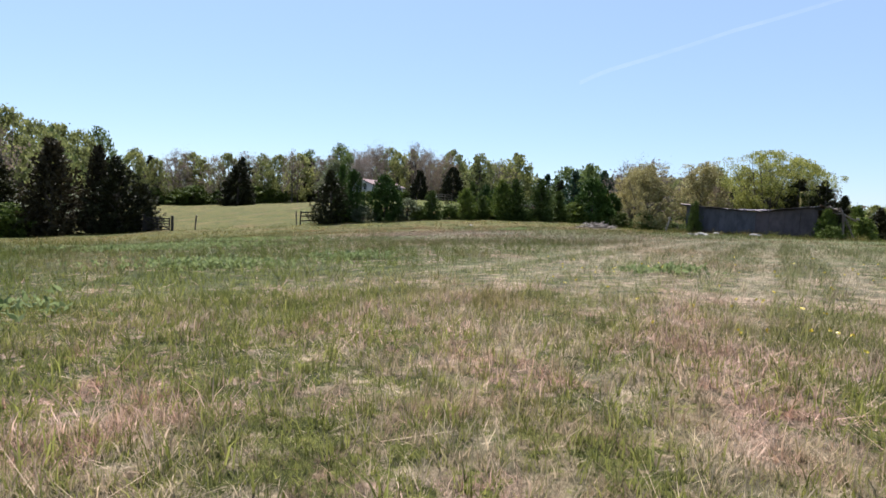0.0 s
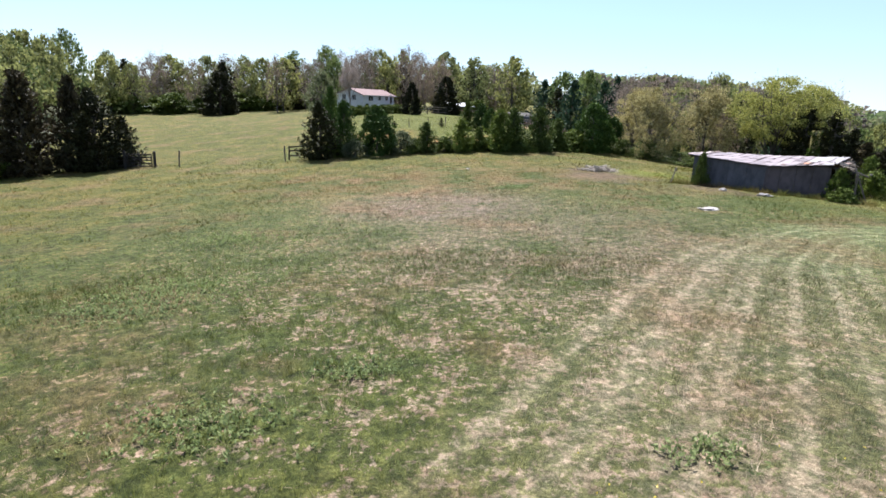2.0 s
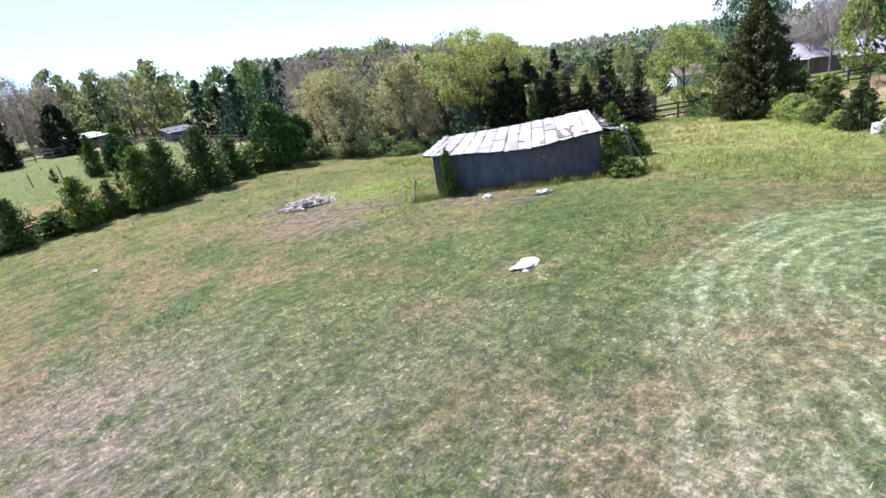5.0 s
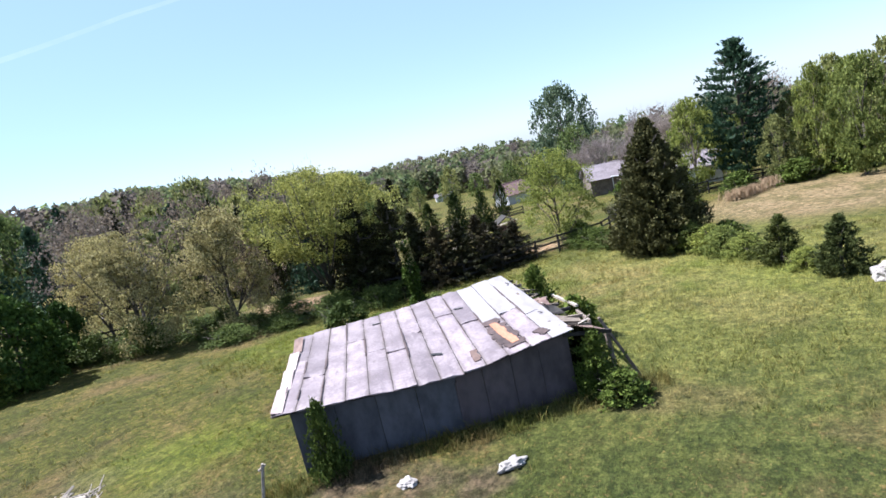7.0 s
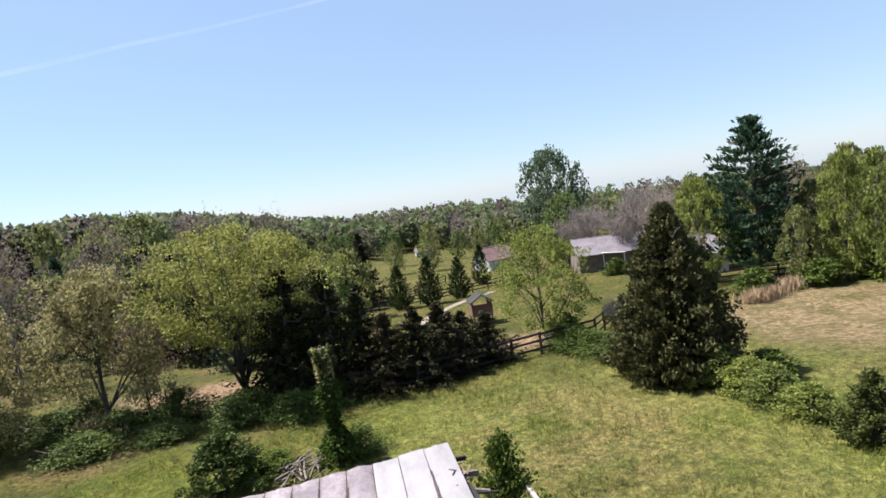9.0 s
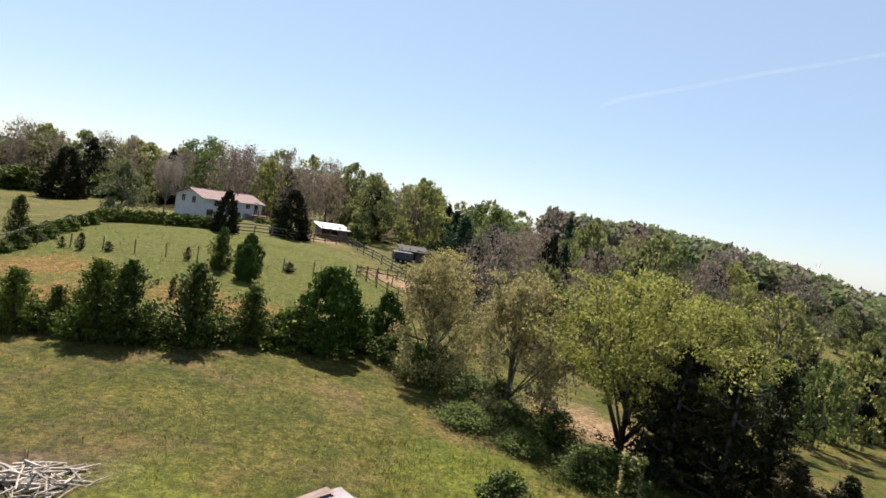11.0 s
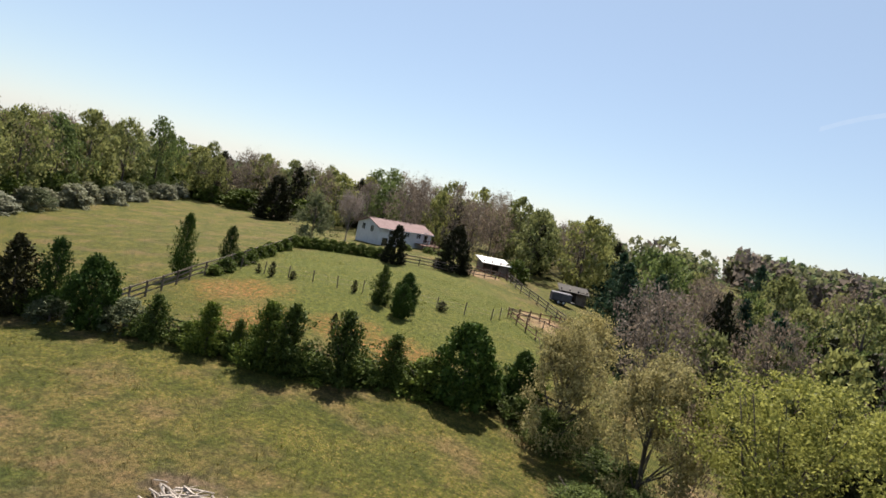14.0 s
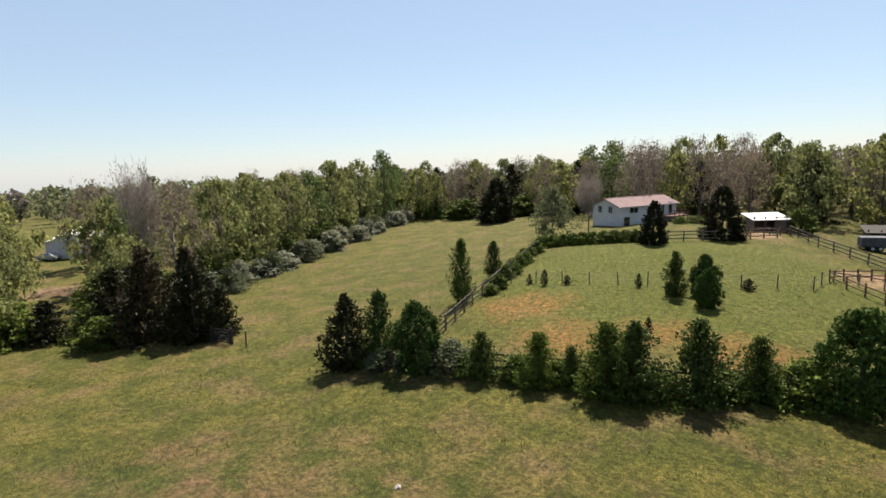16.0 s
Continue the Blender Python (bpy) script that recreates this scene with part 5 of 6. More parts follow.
# ---------------------------------------------------------------- litter on the field
def brush_pile(x, y, count, wide, deep, material, label, seed):
    root = thing("brush_pile", pose(x, y, float(ground(x, y))), label, "brush pile")
    rng = np.random.default_rng(seed)
    for k in range(count):
        px, py = rng.normal(0, wide), rng.normal(0, deep)
        part("stick", tube([(-0.5, 0, 0), (0, 0.03, 0.02), (0.5, 0, 0)], [0.032, 0.028, 0.014], 5), material, root)
        root.children[-1].matrix_basis = pose(px, py, 0.08 + 0.3 * max(0, 1 - (px * px + py * py)) * rng.uniform(0.2, 1), rng.normal(0, 14), rng.normal(0, 14), rng.normal(20, 50)) @ Matrix.Scale(rng.uniform(0.4, 1.5), 4)


brush_pile(15.9, 45.6, 100, 0.62, 0.42, STICK, "heap of bleached broken sticks on bare earth", 9)
brush_pile(31.9, 45.7, 40, 0.5, 0.4, OLD_WOOD, "small heap of grey dead branches beside a bush", 10)


def pale_rock(name, x, y, size, label, seed):
    rng = np.random.default_rng(seed)
    bm = bmesh.new()
    bmesh.ops.create_icosphere(bm, subdivisions=4, radius=1.0)
    for v in bm.verts:
        v.co *= 1 + 0.55 * noise.noise(v.co * 1.5 + Vector((seed, 0, 0))) + 0.2 * noise.noise(v.co * 4) + 0.06 * noise.noise(v.co * 11)
        v.co = Vector((v.co.x * size[0], v.co.y * size[1], v.co.z * size[2]))
    me = bpy.data.meshes.new(name)
    bm.to_mesh(me)
    bm.free()
    me.materials.append(STONE)
    ob = new(name, me)
    ob.matrix_basis = pose(x, y, float(ground(x, y)) + size[2] * 0.35, 0, 0, rng.uniform(0, 180))
    return tagged(ob, label, "rock")


pale_rock("pale_rock", 15.0, 28.2, (0.55, 0.3, 0.09), "flat whitish rock lying in the grass", 3)
pale_rock("pale_rock", 35.6, 25.6, (0.5, 0.4, 0.4), "whitish boulder at the hedgerow's foot", 4)
pale_rock("pale_rock", 21.6, 33.6, (0.35, 0.2, 0.12), "small whitish rock before the shed", 5)
pale_rock("pale_rock", 5.4, 46.5, (0.16, 0.12, 0.08), "small whitish rock out on the meadow", 7)
pale_rock("pale_rock", 20.3, 35.8, (0.25, 0.2, 0.1), "small whitish rock before the shed", 6)
px, py = by_shed(8.9, 0.9)
stake = thing("leaning_stake", pose(px, py, float(ground(px, py)), 12, 6, 40), "pale leaning stake beside the shed", "post")
part("stake", slab((0.07, 0.07, 1.25), (0, 0, 0.5), bevel=0.01), STRAW, stake)
part("cross_piece", slab((0.6, 0.05, 0.06), (0.15, 0.05, 0.95), (0, 12, 0), bevel=0.008), STRAW, stake)


# ---------------------------------------------------------------- houses and sheds
def window(root, x, y, z, w, h, face):
    """A framed window on a wall; face: degrees its outward side turns from local -y."""
    ob = part("window", joined([slab((w + 0.16, 0.06, 0.08), (0, 0, h / 2 + 0.04)), slab((w + 0.2, 0.1, 0.08), (0, -0.02, -h / 2 - 0.04)), slab((0.08, 0.06, h), (-w / 2 - 0.04, 0, 0)), slab((0.08, 0.06, h), (w / 2 + 0.04, 0, 0)), slab((0.05, 0.05, h), (0, 0, 0))]), WHITE_WALL, root)
    ob.matrix_basis = pose(x, y, z, 0, 0, face)
    part("pane", slab((w, 0.02, h), (0, 0.015, 0)), GLASS, ob)
    return ob


def house(name, m, L, D, H, rise, label, wall=WHITE_WALL, roof=ROOF_BROWN, windows=(), doors=(), chimney=None, over=0.4, below=1.0):
    """A gabled house: x along the front, y to the back, its ridge along x."""
    root = thing(name, m, label, "house")
    part("wall", slab((L, D, H + below), (L / 2, D / 2, (H - below) / 2)), wall, root)
    for x in (0.0, L):
        s = -0.01 if x == 0 else 0.01
        part("gable", ([Vector((x + s, 0, H)), Vector((x + s, D, H)), Vector((x + s, D / 2, H + rise)), Vector((x - 8 * s, 0, H)), Vector((x - 8 * s, D, H)), Vector((x - 8 * s, D / 2, H + rise))], [(0, 1, 2), (5, 4, 3), (0, 3, 4, 1), (1, 4, 5, 2), (2, 5, 3, 0)]), wall, root)
    slope = math.degrees(math.atan2(rise, D / 2))
    run = math.hypot(D / 2, rise) + over
    for s, y in ((1, D / 2), (-1, D / 2)):
        cy = D / 2 - s * (run / 2) * math.cos(radians(slope))
        cz = H + rise - (run / 2) * math.sin(radians(slope)) + 0.06
        part("roof", slab((L + 2 * over, run, 0.12), (L / 2, cy, cz), (s * slope, 0, 0), bevel=0.01), roof, root)
    part("ridge_cap", slab((L + 2 * over, 0.3, 0.06), (L / 2, D / 2, H + rise + 0.11), bevel=0.015), roof, root)
    part("gutter", slab((L + 2 * over, 0.1, 0.12), (L / 2, -over * 0.95, H - over * math.tan(radians(slope)) + 0.02)), WHITE_WALL, root)
    for x, y, z, w, h, face in windows:
        window(root, x, y, z, w, h, face)
    for x, y, z, w, h, face in doors:
        d = part("door", joined([slab((w, 0.06, h)), slab((w + 0.2, 0.04, 0.1), (0, 0.01, h / 2 + 0.05))]), WHITE_WALL, root)
        d.matrix_basis = pose(x, y, z, 0, 0, face)
        part("pane", slab((w * 0.8, 0.02, h * 0.8), (0, -0.035, 0.03)), GLASS, d)
    if chimney:
        part("chimney", joined([slab((0.8, 0.8, 2.2), (*chimney, H + rise + 0.1), bevel=0.02), slab((0.95, 0.95, 0.12), (*chimney, H + rise + 1.2), bevel=0.02)]), BRICK, root)
    return root


def at_ground(x, y, turn, dz=0.0):
    return pose(x, y, float(ground(x, y)) + dz, 0, 0, turn)


HOUSE = house("white_house", at_ground(-6.6, 117.5, 60, 0.1), 12.4, 6.2, 2.95, 1.15, "white one-storey house over a walk-out basement with a brown roof",
              windows=((3.0, -0.03, 2.35, 1.7, 1.0, 0), (6.4, -0.03, 2.4, 0.9, 0.9, 0), (9.2, -0.03, 2.4, 0.9, 0.9, 0), (-0.03, 4.4, 2.4, 0.8, 1.0, -90), (-0.03, 2.0, 2.4, 0.8, 1.0, -90), (5.0, -0.03, 0.6, 0.8, 0.6, 0)),
              doors=((1.5, -0.03, 0.55, 1.5, 1.7, 0), (11.0, -0.03, 2.1, 0.95, 1.95, 0)))
deck = part("deck", joined([slab((4.2, 2.2, 0.12), (10.6, -1.2, 1.05))] + [slab((0.1, 0.1, 2.2), (8.6 + 1.0 * k, -2.2, 0.9)) for k in range(5)] + [slab((4.2, 0.06, 0.08), (10.6, -2.2, 1.95)), slab((4.2, 0.06, 0.06), (10.6, -2.2, 1.5))]), FENCE_RED, HOUSE, "reddish wooden deck")


def open_shed(name, m, L, D, H, label, roof=ROOF_WHITE, wall=OLD_WOOD, drop=0.5):
    root = thing(name, m, label, "shed")
    part("back_wall", slab((L, 0.1, H + 0.6), (L / 2, D, (H - drop) / 2 - 0.2)), wall, root)
    part("side_wall", slab((0.1, D, H + 0.4), (0, D / 2, (H - drop) / 2 - 0.1)), wall, root)
    part("side_wall", slab((0.1, D, H + 0.4), (L, D / 2, (H - drop) / 2 - 0.1)), wall, root)
    part("partition", slab((L * 0.35, 0.1, H + 0.3), (L * 0.8, 0.2, (H - drop) / 2 - 0.1)), wall, root)
    for k in range(4):
        part("post", slab((0.16, 0.16, H + 0.5), (L * k / 3, 0.08, H / 2 - 0.25), bevel=0.01), wall, root)
    part("roof", slab((L + 0.8, D + 1.0, 0.1), (L / 2, D / 2, H - drop / 2 + 0.12), (math.degrees(math.atan2(drop, D)), 0, 0), bevel=0.01), roof, root)
    return root


open_shed("run_in_shed", at_ground(12.0, 118.2, 32, 0.0), 4.5, 2.8, 2.0, "horse run-in shed with a white metal roof and dark open front")
open_shed("equipment_shed", at_ground(24.9, 121.2, 10), 4.2, 2.6, 1.9, "low open equipment shed with a flat dark roof", FENCE_DARK)


def box_trailer(x, y, turn, L, W, H, mat, label):
    root = thing("box_trailer", at_ground(x, y, turn), label, "trailer")
    part("body", slab((L, W, H), (0, 0, 0.55 + H / 2), bevel=0.06), mat, root)
    part("chassis", slab((L + 0.9, W * 0.5, 0.12), (0.3, 0, 0.48)), RUBBER, root)
    part("door", slab((0.04, W * 0.8, H * 0.85), (-L / 2 - 0.02, 0, 0.55 + H / 2), bevel=0.01), ROOF_GREY, root)
    for s in (-1, 1):
        for dx in (-0.4, 0.4):
            wheel = part("wheel", tube([(dx, s * (W / 2 - 0.1), 0.34), (dx, s * (W / 2 + 0.1), 0.34)], [0.34, 0.34], 18), RUBBER, root)
            part("rim", tube([(dx, s * (W / 2 + 0.09), 0.34), (dx, s * (W / 2 + 0.13), 0.34)], [0.18, 0.16], 14), ROOF_WHITE, wheel)


box_trailer(25.2, 115.8, 15, 3.0, 1.7, 1.2, SIDING, "small grey box trailer parked beside the barn lane")


def parked_car(x, y, turn, paint, label):
    root = thing("parked_car", at_ground(x, y, turn), label, "car")
    prof = [(-2.1, 0.45), (-2.15, 0.85), (-1.3, 1.0), (-0.75, 1.42), (0.75, 1.45), (1.5, 1.02), (2.1, 0.9), (2.15, 0.5)]
    n = len(prof)
    part("body", ([Vector((a, s * (0.86 if z < 1.2 else 0.68), z)) for s in (-1, 1) for a, z in prof], [tuple(range(n))[::-1], tuple(range(n, 2 * n))] + [(k, (k + 1) % n, n + (k + 1) % n, n + k) for k in range(n)]), paint, root)
    part("side_glass", slab((1.6, 1.56, 0.3), (0.05, 0, 1.2), bevel=0.03), GLASS, root)
    for dx in (-1.35, 1.35):
        for s in (-1, 1):
            wheel = part("wheel", tube([(dx, s * 0.72, 0.33), (dx, s * 0.9, 0.33)], [0.33, 0.33], 18), RUBBER, root)
            part("rim", tube([(dx, s * 0.89, 0.33), (dx, s * 0.92, 0.33)], [0.2, 0.18], 14), CAR_PAINT, wheel)


parked_car(-99, 73, 30, CAR_PAINT, "silver car parked by the neighbouring house")
house("neighbour_house", at_ground(-112, 80, -30), 14, 8, 2.7, 1.5, "low house with a pale roof beyond the trees", roof=ROOF_WHITE, windows=((3, -0.03, 1.5, 1.2, 1.1, 0), (9, -0.03, 1.5, 1.2, 1.1, 0)), doors=((6, -0.03, 1.05, 0.95, 2.0, 0),))
house("brick_house", at_ground(101.5, 48.0, 118, -0.3), 12, 8.0, 2.8, 1.7, "long low house with a grey roof behind bare trees", FENCE_GREY, ROOF_GREY,
      windows=((2, -0.03, 1.6, 1.6, 1.2, 0), (5, -0.03, 1.6, 1.2, 1.2, 0), (10, -0.03, 1.6, 1.6, 1.2, 0)), doors=((7.5, -0.03, 1.05, 0.95, 2.05, 0),), chimney=(6, 4))
house("white_cottage", at_ground(113, 79, 150, -0.5), 5.5, 5.0, 2.8, 2.0, "white gabled cottage with a brown roof", WHITE_WALL, ROOF_BROWN, windows=((1.2, -0.03, 1.6, 0.8, 1.2, 0), (4.5, -0.03, 1.6, 0.8, 1.2, 0), (-0.03, 2.5, 1.6, 0.8, 1.2, -90)), doors=((2.8, -0.03, 1.05, 0.95, 2.1, 0),))
house("white_garage", at_ground(85, 37.5, 100, -0.2), 5.0, 4.6, 2.5, 1.4, "white gabled garage behind the yard trees", WHITE_WALL, ROOF_GREY, windows=((1.0, -0.03, 1.6, 0.8, 1.0, 0),), doors=((3.2, -0.03, 1.05, 2.2, 2.0, 0),))
house("far_shed", at_ground(183, 141, 130, 0.0), 7, 4.5, 2.4, 1.0, "small white shed on a far green slope", WHITE_WALL, ROOF_GREY, doors=((3.5, -0.03, 1.0, 1.8, 1.9, 0),))
awning = thing("patio_cover", at_ground(93, 52, 25), "pale blue-white patio cover on posts", "awning")
part("roof", slab((6, 3, 0.12), (0, 0, 2.3), (4, 0, 0), bevel=0.02), ROOF_WHITE, awning)
for sx in (-2.8, 2.8):
    for sy in (-1.3, 1.3):
        part("post", slab((0.12, 0.12, 2.6), (sx, sy, 1.0)), ROOF_WHITE, awning)


def playhouse():
    root = thing("playhouse", at_ground(60.4, 54.0, 130, -0.1), "dark wooden playhouse with a green slide", "playhouse")
    for sx in (-0.8, 0.8):
        for sy in (-0.8, 0.8):
            part("post", slab((0.12, 0.12, 2.3), (sx, sy, 1.1), bevel=0.01), FENCE_RED, root)
    part("platform", slab((1.8, 1.8, 0.12), (0, 0, 1.0), bevel=0.01), FENCE_RED, root)
    part("cabin", joined([slab((1.8, 0.06, 0.9), (0, 0.85, 1.5)), slab((0.06, 1.8, 0.9), (0.85, 0, 1.5)), slab((0.06, 1.8, 0.9), (-0.85, 0, 1.5))]), FENCE_RED, root)
    for s in (-1, 1):
        part("roof", slab((1.25, 2.1, 0.08), (s * 0.5, 0, 2.45), (0, s * 32, 0), bevel=0.01), FENCE_DARK, root)
    part("slide", joined([slab((0.6, 2.6, 0.05), (0, -1.9, 0.55), (24, 0, 0)), slab((0.06, 2.6, 0.2), (-0.32, -1.9, 0.62), (24, 0, 0)), slab((0.06, 2.6, 0.2), (0.32, -1.9, 0.62), (24, 0, 0))]), PLASTIC_GREEN, root, "green plastic slide")


playhouse()
track_v = []
for k in range(14):
    f = k / 13
    for s in (-0.6, 0.6):
        lx, ly = 61 + 19 * f, 61.5 + 2.6 * math.sin(f * 2.4) + s
        track_v.append((lx, ly, float(ground(lx, ly)) + 0.08))
tagged(new("gravel_lane", mesh_of("gravel_lane", track_v, [(2 * k, 2 * k + 2, 2 * k + 3, 2 * k + 1) for k in range(13)], GRAVEL)), "pale gravel lane curving across a lawn", "lane", kind="structure")

# ---------------------------------------------------------------- woods: single trees at the edges, one far mass behind
rng = np.random.default_rng(42)
COUNT = 0


def wood(n, inside, mix, hs, label, grp, gap=4.2, cap=400):
    global COUNT
    spots, tries = [], 0
    while len(spots) < n and tries < cap * 40:
        tries += 1
        p = inside()
        if p is None or any((p[0] - q[0]) ** 2 + (p[1] - q[1]) ** 2 < gap * gap for q in spots):
            continue
        spots.append(p)
    for x, y in spots:
        k = mix[int(rng.integers(len(mix)))]
        h = rng.uniform(*hs) * (0.85 if k.startswith("dark") else 1)
        w = h * rng.uniform(0.45, 0.7)
        if abs(0.33 * (x - 20.3) + 0.944 * (y - 30.8)) < 5.5 and -100 < x < 0:
            continue  # a gap through the trees to the neighbouring house
        h *= 0.95 if y > 126 and -25 < x < 34 else 0.97 if y > 145 and -66 < x < -25 else 0.8 if 28 < x < 40 and y < 100 else 1.0
        plant("woodland_tree", k, x, y, h, w, label, group=grp, sink=0.2)
        COUNT += 1


def band(x0, x1, y0, y1, ok=lambda x, y: True):
    def pick():
        x, y = rng.uniform(x0, x1), rng.uniform(y0, y1)
        return (x, y) if ok(x, y) else None
    return pick


MIXED = ["woods0", "woods1", "woods2", "budding0", "budding1", "budding2", "tall0", "tall1", "dark_wood0"]
GREYISH = ["budding0", "budding1", "budding2", "budding1", "budding0", "budding2", "budding1", "dark_wood0", "woods2", "tall1", "woods1"]
EVERG = ["dark_wood0", "dark_wood1", "dark_wood1", "woods0", "woods2", "budding0", "budding1"]
wood(76, band(-75, 34, 126, 165, lambda x, y: y > 132 - 0.05 * x and not (x < -30 and y < 148)), GREYISH + ["tall0", "tall1", "tall1", "woods0", "woods1"], (11, 15.3), "tall spring woodland tree behind the house", "woods behind the house")
wood(46, band(-105, -62, 45, 165, lambda x, y: x < -58 - 0.2 * (y - 45) and x > -84 - 0.25 * (y - 45) and not (-118 < x < -92 and 62 < y < 92)), ["woods1", "woods2", "tall1", "budding0", "budding1", "budding2", "woods0", "tall1"], (11.5, 15.5), "spring woodland tree west of the meadow", "woods west of the meadow", 5.5)
wood(40, band(28, 62, 78, 135, lambda x, y: x > 33 + 0.0 * y), EVERG, (10.5, 14.2), "woodland tree in the hollow east of the pasture", "woods in the hollow", 4.6)
wood(26, band(44, 70, 56, 88, lambda x, y: y > 62 + (x - 44) * 0.55), ["dark_wood0", "dark_wood1", "woods0", "woods2"], (6.5, 9.5), "dark woodland tree beyond the conifer row", "woods beyond the conifers", 4.4)
wood(22, band(60, 95, 96, 170, lambda x, y: y > 30 + (x - 16)), MIXED + ["dark_wood1"], (13, 17.5), "woodland tree on the far side of the hollow", "far slope woods", 6.5)
wood(26, band(95, 165, 92, 175), ["woods0", "woods1", "tall0", "woods2", "budding1", "tall1", "woods0"], (7.5, 11), "low woodland tree beyond the far lawns", "woods beyond the lawns", 6.0)
wood(26, band(84, 150, 5, 48, lambda x, y: not (92 < x < 112 and 30 < y < 70)), MIXED, (8, 12), "woodland tree behind the east yards", "woods behind the yards", 6.5)


def far_woods(name, seed, near, others, material, label):
    """A far belt of one sort of tree: `others` spread all round, `near` on the slope to the north-east."""
    r = np.random.default_rng(seed)
    out = []
    for k in range(near + others):
        slope = k < near
        yaw = radians(r.uniform(-74, -18) if slope else r.uniform(-118, 78))
        d = r.uniform(178, 330) if slope else r.uniform(185, 420)
        x, y = 15 - d * math.sin(yaw), 45 + d * math.cos(yaw)
        if 165 < x < 205 and 120 < y < 165:
            continue
        h = r.uniform(8, 14)
        z = float(ground(x, y))
        n = 92
        u = r.normal(0, 1, (n, 3))
        u /= np.linalg.norm(u, axis=1)[:, None]
        c = u * np.array([h * 0.34, h * 0.34, h * 0.42]) * r.uniform(0.7, 1.05, (n, 1)) + np.array([x, y, z + h * 0.55])
        out.append(leaves(r, c, r.normal(0, 1, (n, 3)), h * r.uniform(0.05, 0.10, n), 0.9, 3))
    ob = new(name, cards_mesh(name, np.concatenate(out), 3, material))
    tagged(ob, label, "woods", kind="stuff")


far_woods("far_woods", 8, 450, 700, LEAF_WOODS, "far belt of mixed spring woods on the skyline")
far_woods("far_budding_woods", 9, 300, 400, LEAF_FAR_BUD, "far belt of purplish-brown budding woods")
far_woods("far_green_woods", 10, 300, 350, LEAF_FAR_GREEN, "far belt of fresh green woods")


# ---------------------------------------------------------------- grass, flowers
def sward(name, tufts, per, radius, spread, height, width, label, seed, keep=None, lean=0.4, tones=(0.0, 1.0), bent=True):
    """Grass in tufts: each tuft has its own height and tone, each blade its own bend."""
    r = np.random.default_rng(seed)
    x, y = spread(r, tufts)
    if keep is not None:
        k = r.uniform(0, 1, len(x)) < keep(x, y)
        x, y = x[k], y[k]
    tone = np.repeat(r.uniform(*tones, len(x)), per)
    tall = np.repeat(np.exp(r.normal(0, 0.32, len(x))), per)
    index, clear = lane(x, y)
    tall *= np.repeat(1 - 0.45 * clear * (np.cos(2 * np.pi * index) > 0), per)
    x, y = np.repeat(x, per) + r.normal(0, radius, len(tone)), np.repeat(y, per) + r.normal(0, radius, len(tone))
    n = len(x)
    z = ground(x, y)
    a = r.uniform(0, 2 * np.pi, n)
    h = height * tall * r.uniform(0.5, 1.25, n)
    w = width * r.uniform(0.6, 1.4, n)
    bend = r.normal(0, lean, (n, 2)) * h[:, None]
    side = np.stack([np.cos(a), np.sin(a), np.zeros(n)], 1) * w[:, None]
    base = np.stack([x, y, z - 0.02], 1)
    mid = base + np.stack([bend[:, 0] * 0.35, bend[:, 1] * 0.35, h * 0.6], 1)
    tip = base + np.stack([bend[:, 0], bend[:, 1], h], 1)
    if bent:
        v = np.stack([base - side, base + side, mid + side * 0.7, tip, mid - side * 0.7], 1).reshape(-1, 3)
        order, starts, totals = [0, 1, 2, 4, 4, 2, 3], [0, 4], [4, 3]
    else:
        v = np.stack([base - side, base + side, tip], 1).reshape(-1, 3)
        order, starts, totals = [0, 1, 2], [0], [3]
    c = len(v) // n
    me = bpy.data.meshes.new(name)
    me.vertices.add(c * n)
    me.vertices.foreach_set("co", v.astype(np.float32).ravel())
    me.loops.add(len(order) * n)
    me.loops.foreach_set("vertex_index", (c * np.arange(n, dtype=np.int32)[:, None] + np.array([order], dtype=np.int32)).ravel())
    me.polygons.add(len(starts) * n)
    me.polygons.foreach_set("loop_start", (len(order) * np.arange(n, dtype=np.int32)[:, None] + np.array([starts], dtype=np.int32)).ravel())
    me.polygons.foreach_set("loop_total", np.tile(np.array(totals, dtype=np.int32), n))
    me.materials.append(GRASS)
    me.update(calc_edges=True)
    lane_attributes(me, np.repeat(x, c), np.repeat(y, c))
    me.attributes.new("tone", "FLOAT", "POINT").data.foreach_set("value", np.repeat(tone, c).astype(np.float32))
    return tagged(new(name, me), label, "grass", kind="stuff")


def wedge(d0, d1, spread_deg=52, x0=-0.4, y0=0.3):
    def f(r, n):
        d = np.sqrt(r.uniform(d0 * d0, d1 * d1, n))
        a = np.radians(r.uniform(-spread_deg, spread_deg, n))
        return x0 + d * np.sin(a), y0 + d * np.cos(a)
    return f


def outside_shed(x, y):
    c, s = math.cos(radians(133.4)), math.sin(radians(133.4))
    u, v = (x - 25.3) * c + (y - 33.3) * s, -(x - 25.3) * s + (y - 33.3) * c
    return ~((u > 0) & (u < 7.83) & (v < 0.0) & (v > -7.0))


def off_soil(x, y):
    share = np.ones_like(x)
    for a, b, r, soft in EARTH:
        share = np.minimum(share, np.clip((np.hypot(x - a, y - b) - r + soft) / (2 * soft), 0.12, 1))
    return share


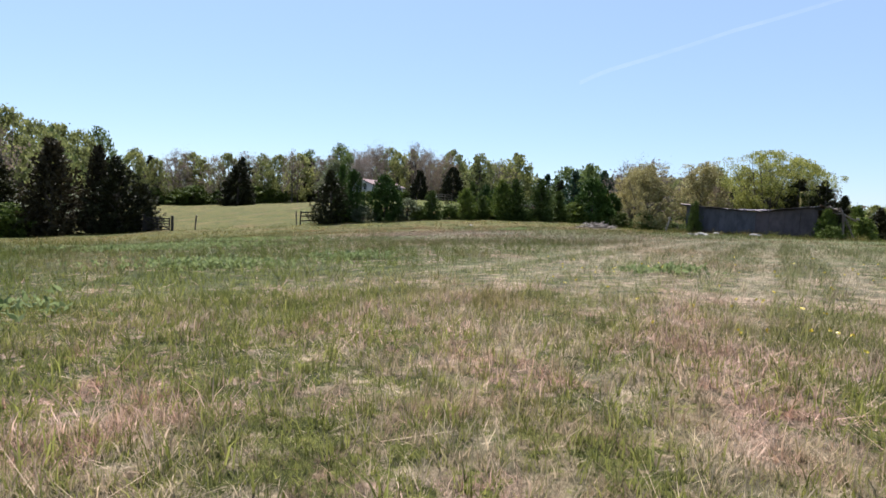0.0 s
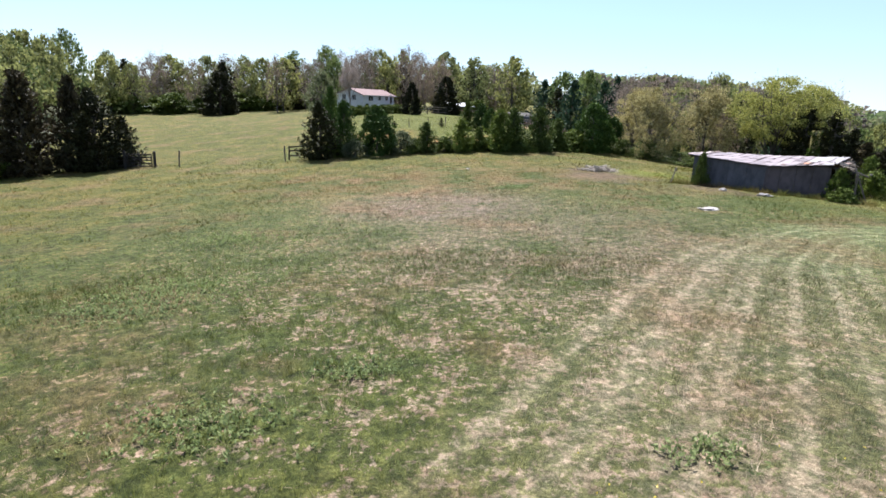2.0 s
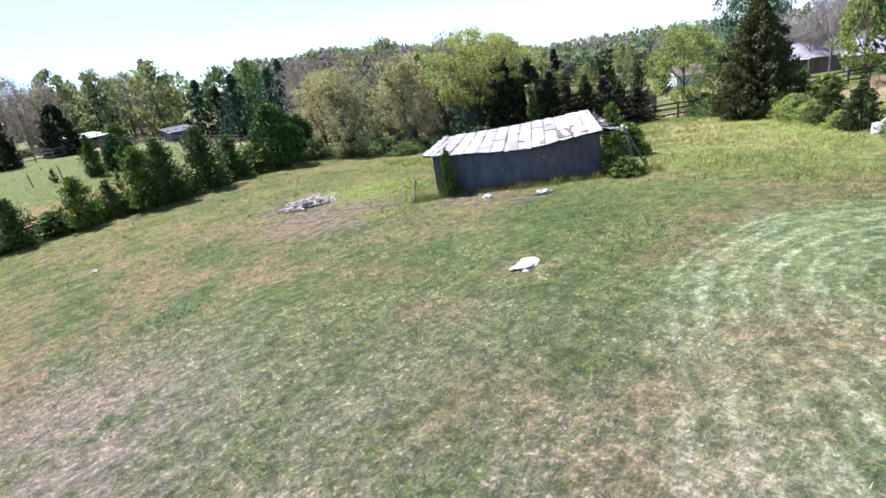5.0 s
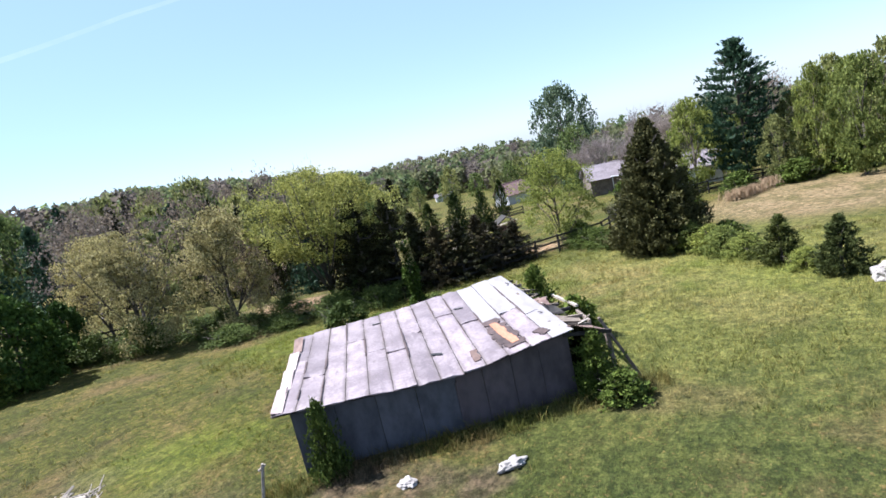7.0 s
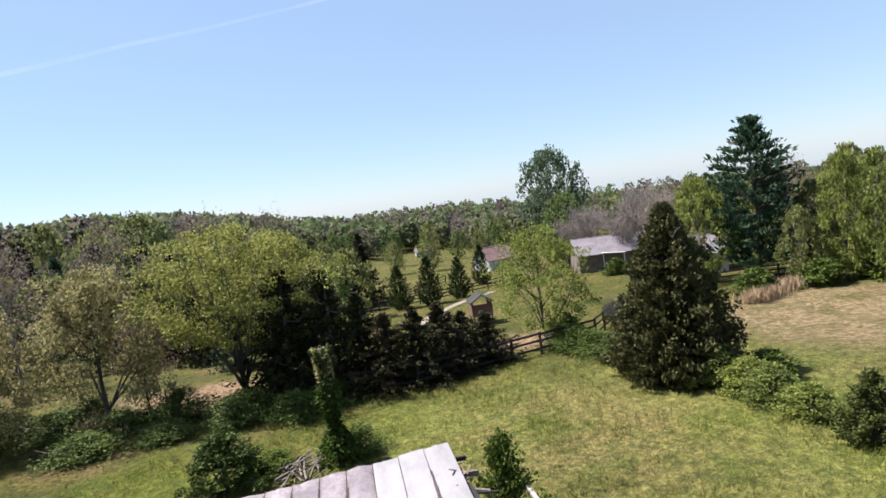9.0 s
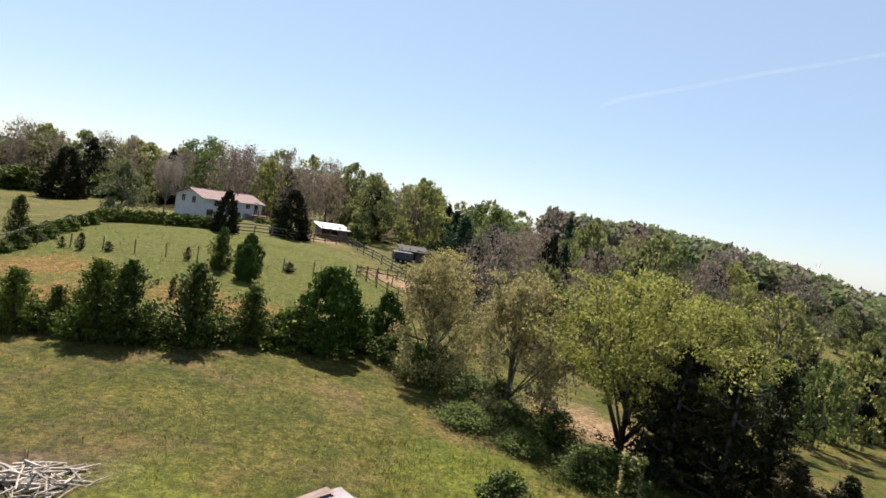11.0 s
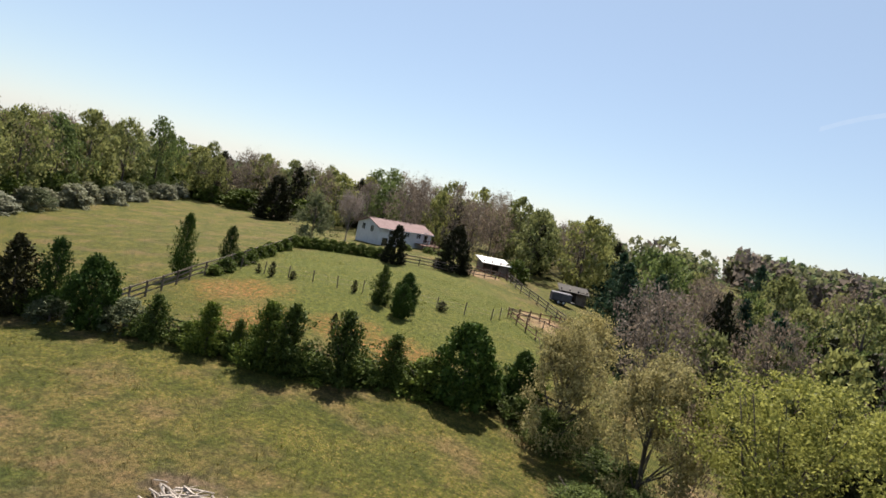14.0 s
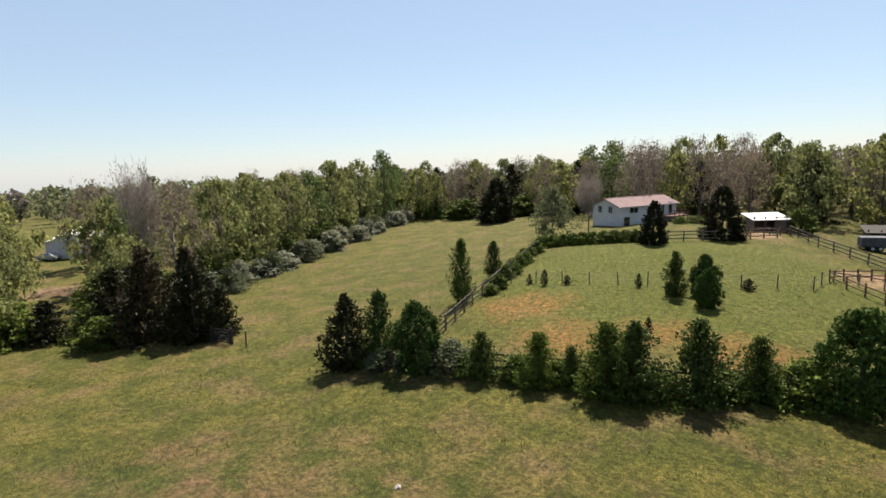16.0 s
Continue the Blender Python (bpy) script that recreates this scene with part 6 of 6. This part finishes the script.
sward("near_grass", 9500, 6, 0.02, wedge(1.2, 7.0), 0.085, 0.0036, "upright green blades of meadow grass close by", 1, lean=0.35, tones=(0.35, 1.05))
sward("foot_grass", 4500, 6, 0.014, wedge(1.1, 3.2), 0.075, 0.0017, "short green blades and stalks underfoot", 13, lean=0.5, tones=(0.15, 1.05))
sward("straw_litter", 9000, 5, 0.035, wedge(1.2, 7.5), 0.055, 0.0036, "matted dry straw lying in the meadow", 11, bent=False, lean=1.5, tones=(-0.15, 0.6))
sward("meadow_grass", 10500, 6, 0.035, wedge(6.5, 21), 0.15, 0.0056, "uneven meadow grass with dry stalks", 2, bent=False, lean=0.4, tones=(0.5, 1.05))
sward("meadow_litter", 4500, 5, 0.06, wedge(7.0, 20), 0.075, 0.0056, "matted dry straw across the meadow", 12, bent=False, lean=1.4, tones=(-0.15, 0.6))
def core(x, y):
    return (x > -11) & (x < 33) & (y > 17) & (y < 45)


sward("hay_field_grass", 28000, 4, 0.045, lambda r, n: (r.uniform(-11, 33, n), r.uniform(17, 45, n)), 0.10, 0.0085, "uneven meadow grass and stalks on the hay field", 3, lambda x, y: outside_shed(x, y) * (np.hypot(x + 0.6, y + 0.6) > 18) * off_soil(x, y), 0.6, bent=False)
sward("field_grass", 15000, 4, 0.08, lambda r, n: (r.uniform(-32, 48, n), r.uniform(8, 60, n)), 0.14, 0.014, "meadow grass across the hay field's margins", 14, lambda x, y: ~core(x, y) * (np.hypot(x + 0.6, y + 0.6) > 18) * 1.0, bent=False)
sward("rough_grass", 13000, 4, 0.06, lambda r, n: (r.uniform(25, 47, n), r.uniform(25, 53, n)), 0.20, 0.012, "rough uncut grass with pale seed heads behind the shed", 15, lambda x, y: outside_shed(x, y) * np.clip(np.sin(x * 1.3 + np.sin(y * 0.9) * 2) * np.sin(y * 1.1) + 0.6, 0.15, 1), 0.5, bent=False)
sward("pasture_grass", 7000, 4, 0.12, lambda r, n: (r.uniform(-10, 28, n), r.uniform(60, 100, n)), 0.10, 0.016, "short grazed grass of the pasture", 4, bent=False)
sward("rank_grass", 1100, 5, 0.05, lambda r, n: by_shed_many(r.uniform(-2.5, 9.0, n), r.uniform(0.1, 1.1, n)), 0.24, 0.008, "rank tall grass along the shed's front", 5)
for x, y, size, n in ((-3.6, 10.5, 0.75, 260), (-4.6, 5.8, 0.6, 260), (-6.5, 17.8, 1.2, 420), (-7.4, 16.2, 0.9, 300), (3.9, 9.2, 0.35, 90), (-6.8, 24.5, 1.0, 260), (6.9, 36.3, 0.5, 120), (-1.2, 12.2, 0.4, 110)):
    r = np.random.default_rng(int(100 + 7 * x + y))
    wx, wy = x + r.normal(0, size, n), y + r.normal(0, size * 0.6, n)
    c = np.repeat(np.stack([wx, wy, ground(wx, wy) + 0.05 + r.uniform(0, 0.07, n)], 1), 5, 0) + r.normal(0, 0.03, (5 * n, 3))
    tagged(new("weed_patch", cards_mesh("weed_patch", leaves(r, c, np.tile(np.array([0, 0, 0.7]), (5 * n, 1)) + r.normal(0, 0.6, (5 * n, 3)), r.uniform(0.025, 0.06, 5 * n), 0.4), 4, LEAF_WEED)), "patch of grey-green broad-leaved weeds in the meadow", "weeds", kind="stuff")
FL = np.random.default_rng(12)
fx, fy = 3.0 + FL.uniform(-1.5, 4.5, 130), FL.uniform(1.8, 9, 130)
fc = np.stack([fx, fy, ground(fx, fy) + FL.uniform(0.14, 0.3, 130)], 1)
tagged(new("buttercups", cards_mesh("buttercups", leaves(FL, np.repeat(fc, 4, 0) + FL.normal(0, 0.006, (520, 3)), FL.normal(0, 1, (520, 3)), np.full(520, 0.011), 0.9), 4, PETAL_YELLOW)), "scattered small yellow buttercups in the grass", "flowers", kind="stuff")


# ---------------------------------------------------------------- a vapour trail high in the sky
def trail():
    m = Nodes("vapour")
    m.n.remove(m.bsdf)
    e, t, s = m.n.new("ShaderNodeEmission"), m.n.new("ShaderNodeBsdfTransparent"), m.n.new("ShaderNodeMixShader")
    # a faint emission stands in for sunlight scattered by the vapour
    e.inputs[0].default_value, e.inputs[1].default_value = (0.86, 0.93, 1.0, 1), 0.42
    m.put(s.inputs[0], m.ramp(m.noise(m.position(), 0.006, 4), 0.3, 0.75, 0.05, 0.17))
    m.l.new(t.outputs[0], s.inputs[1])
    m.l.new(e.outputs[0], s.inputs[2])
    m.l.new(s.outputs[0], m.out.inputs[0])
    verts, faces = [], []
    for k in range(25):
        f = 0.2 + 0.8 * k / 24
        yaw, el = radians(-8 - 45 * f), radians(float(np.interp(f, (0, 0.25, 0.5, 0.75, 1), (8.7, 13.8, 16.7, 18.8, 20.6))))
        d = Vector((-math.sin(yaw) * math.cos(el), math.cos(yaw) * math.cos(el), math.sin(el)))
        up = Vector((0, 0, 1))
        w = 13 - 6 * f
        verts += [Vector((20, 28, 8)) + d * 3200 - up * w, Vector((20, 28, 8)) + d * 3200 + up * w]
    faces = [(2 * k, 2 * k + 2, 2 * k + 3, 2 * k + 1) for k in range(24)]
    ob = new("vapour_trail", mesh_of("vapour_trail", verts, faces, m.mat))
    ob.visible_shadow = False
    tagged(ob, "thin white vapour trail across the blue sky", "sky", kind="structure")


trail()
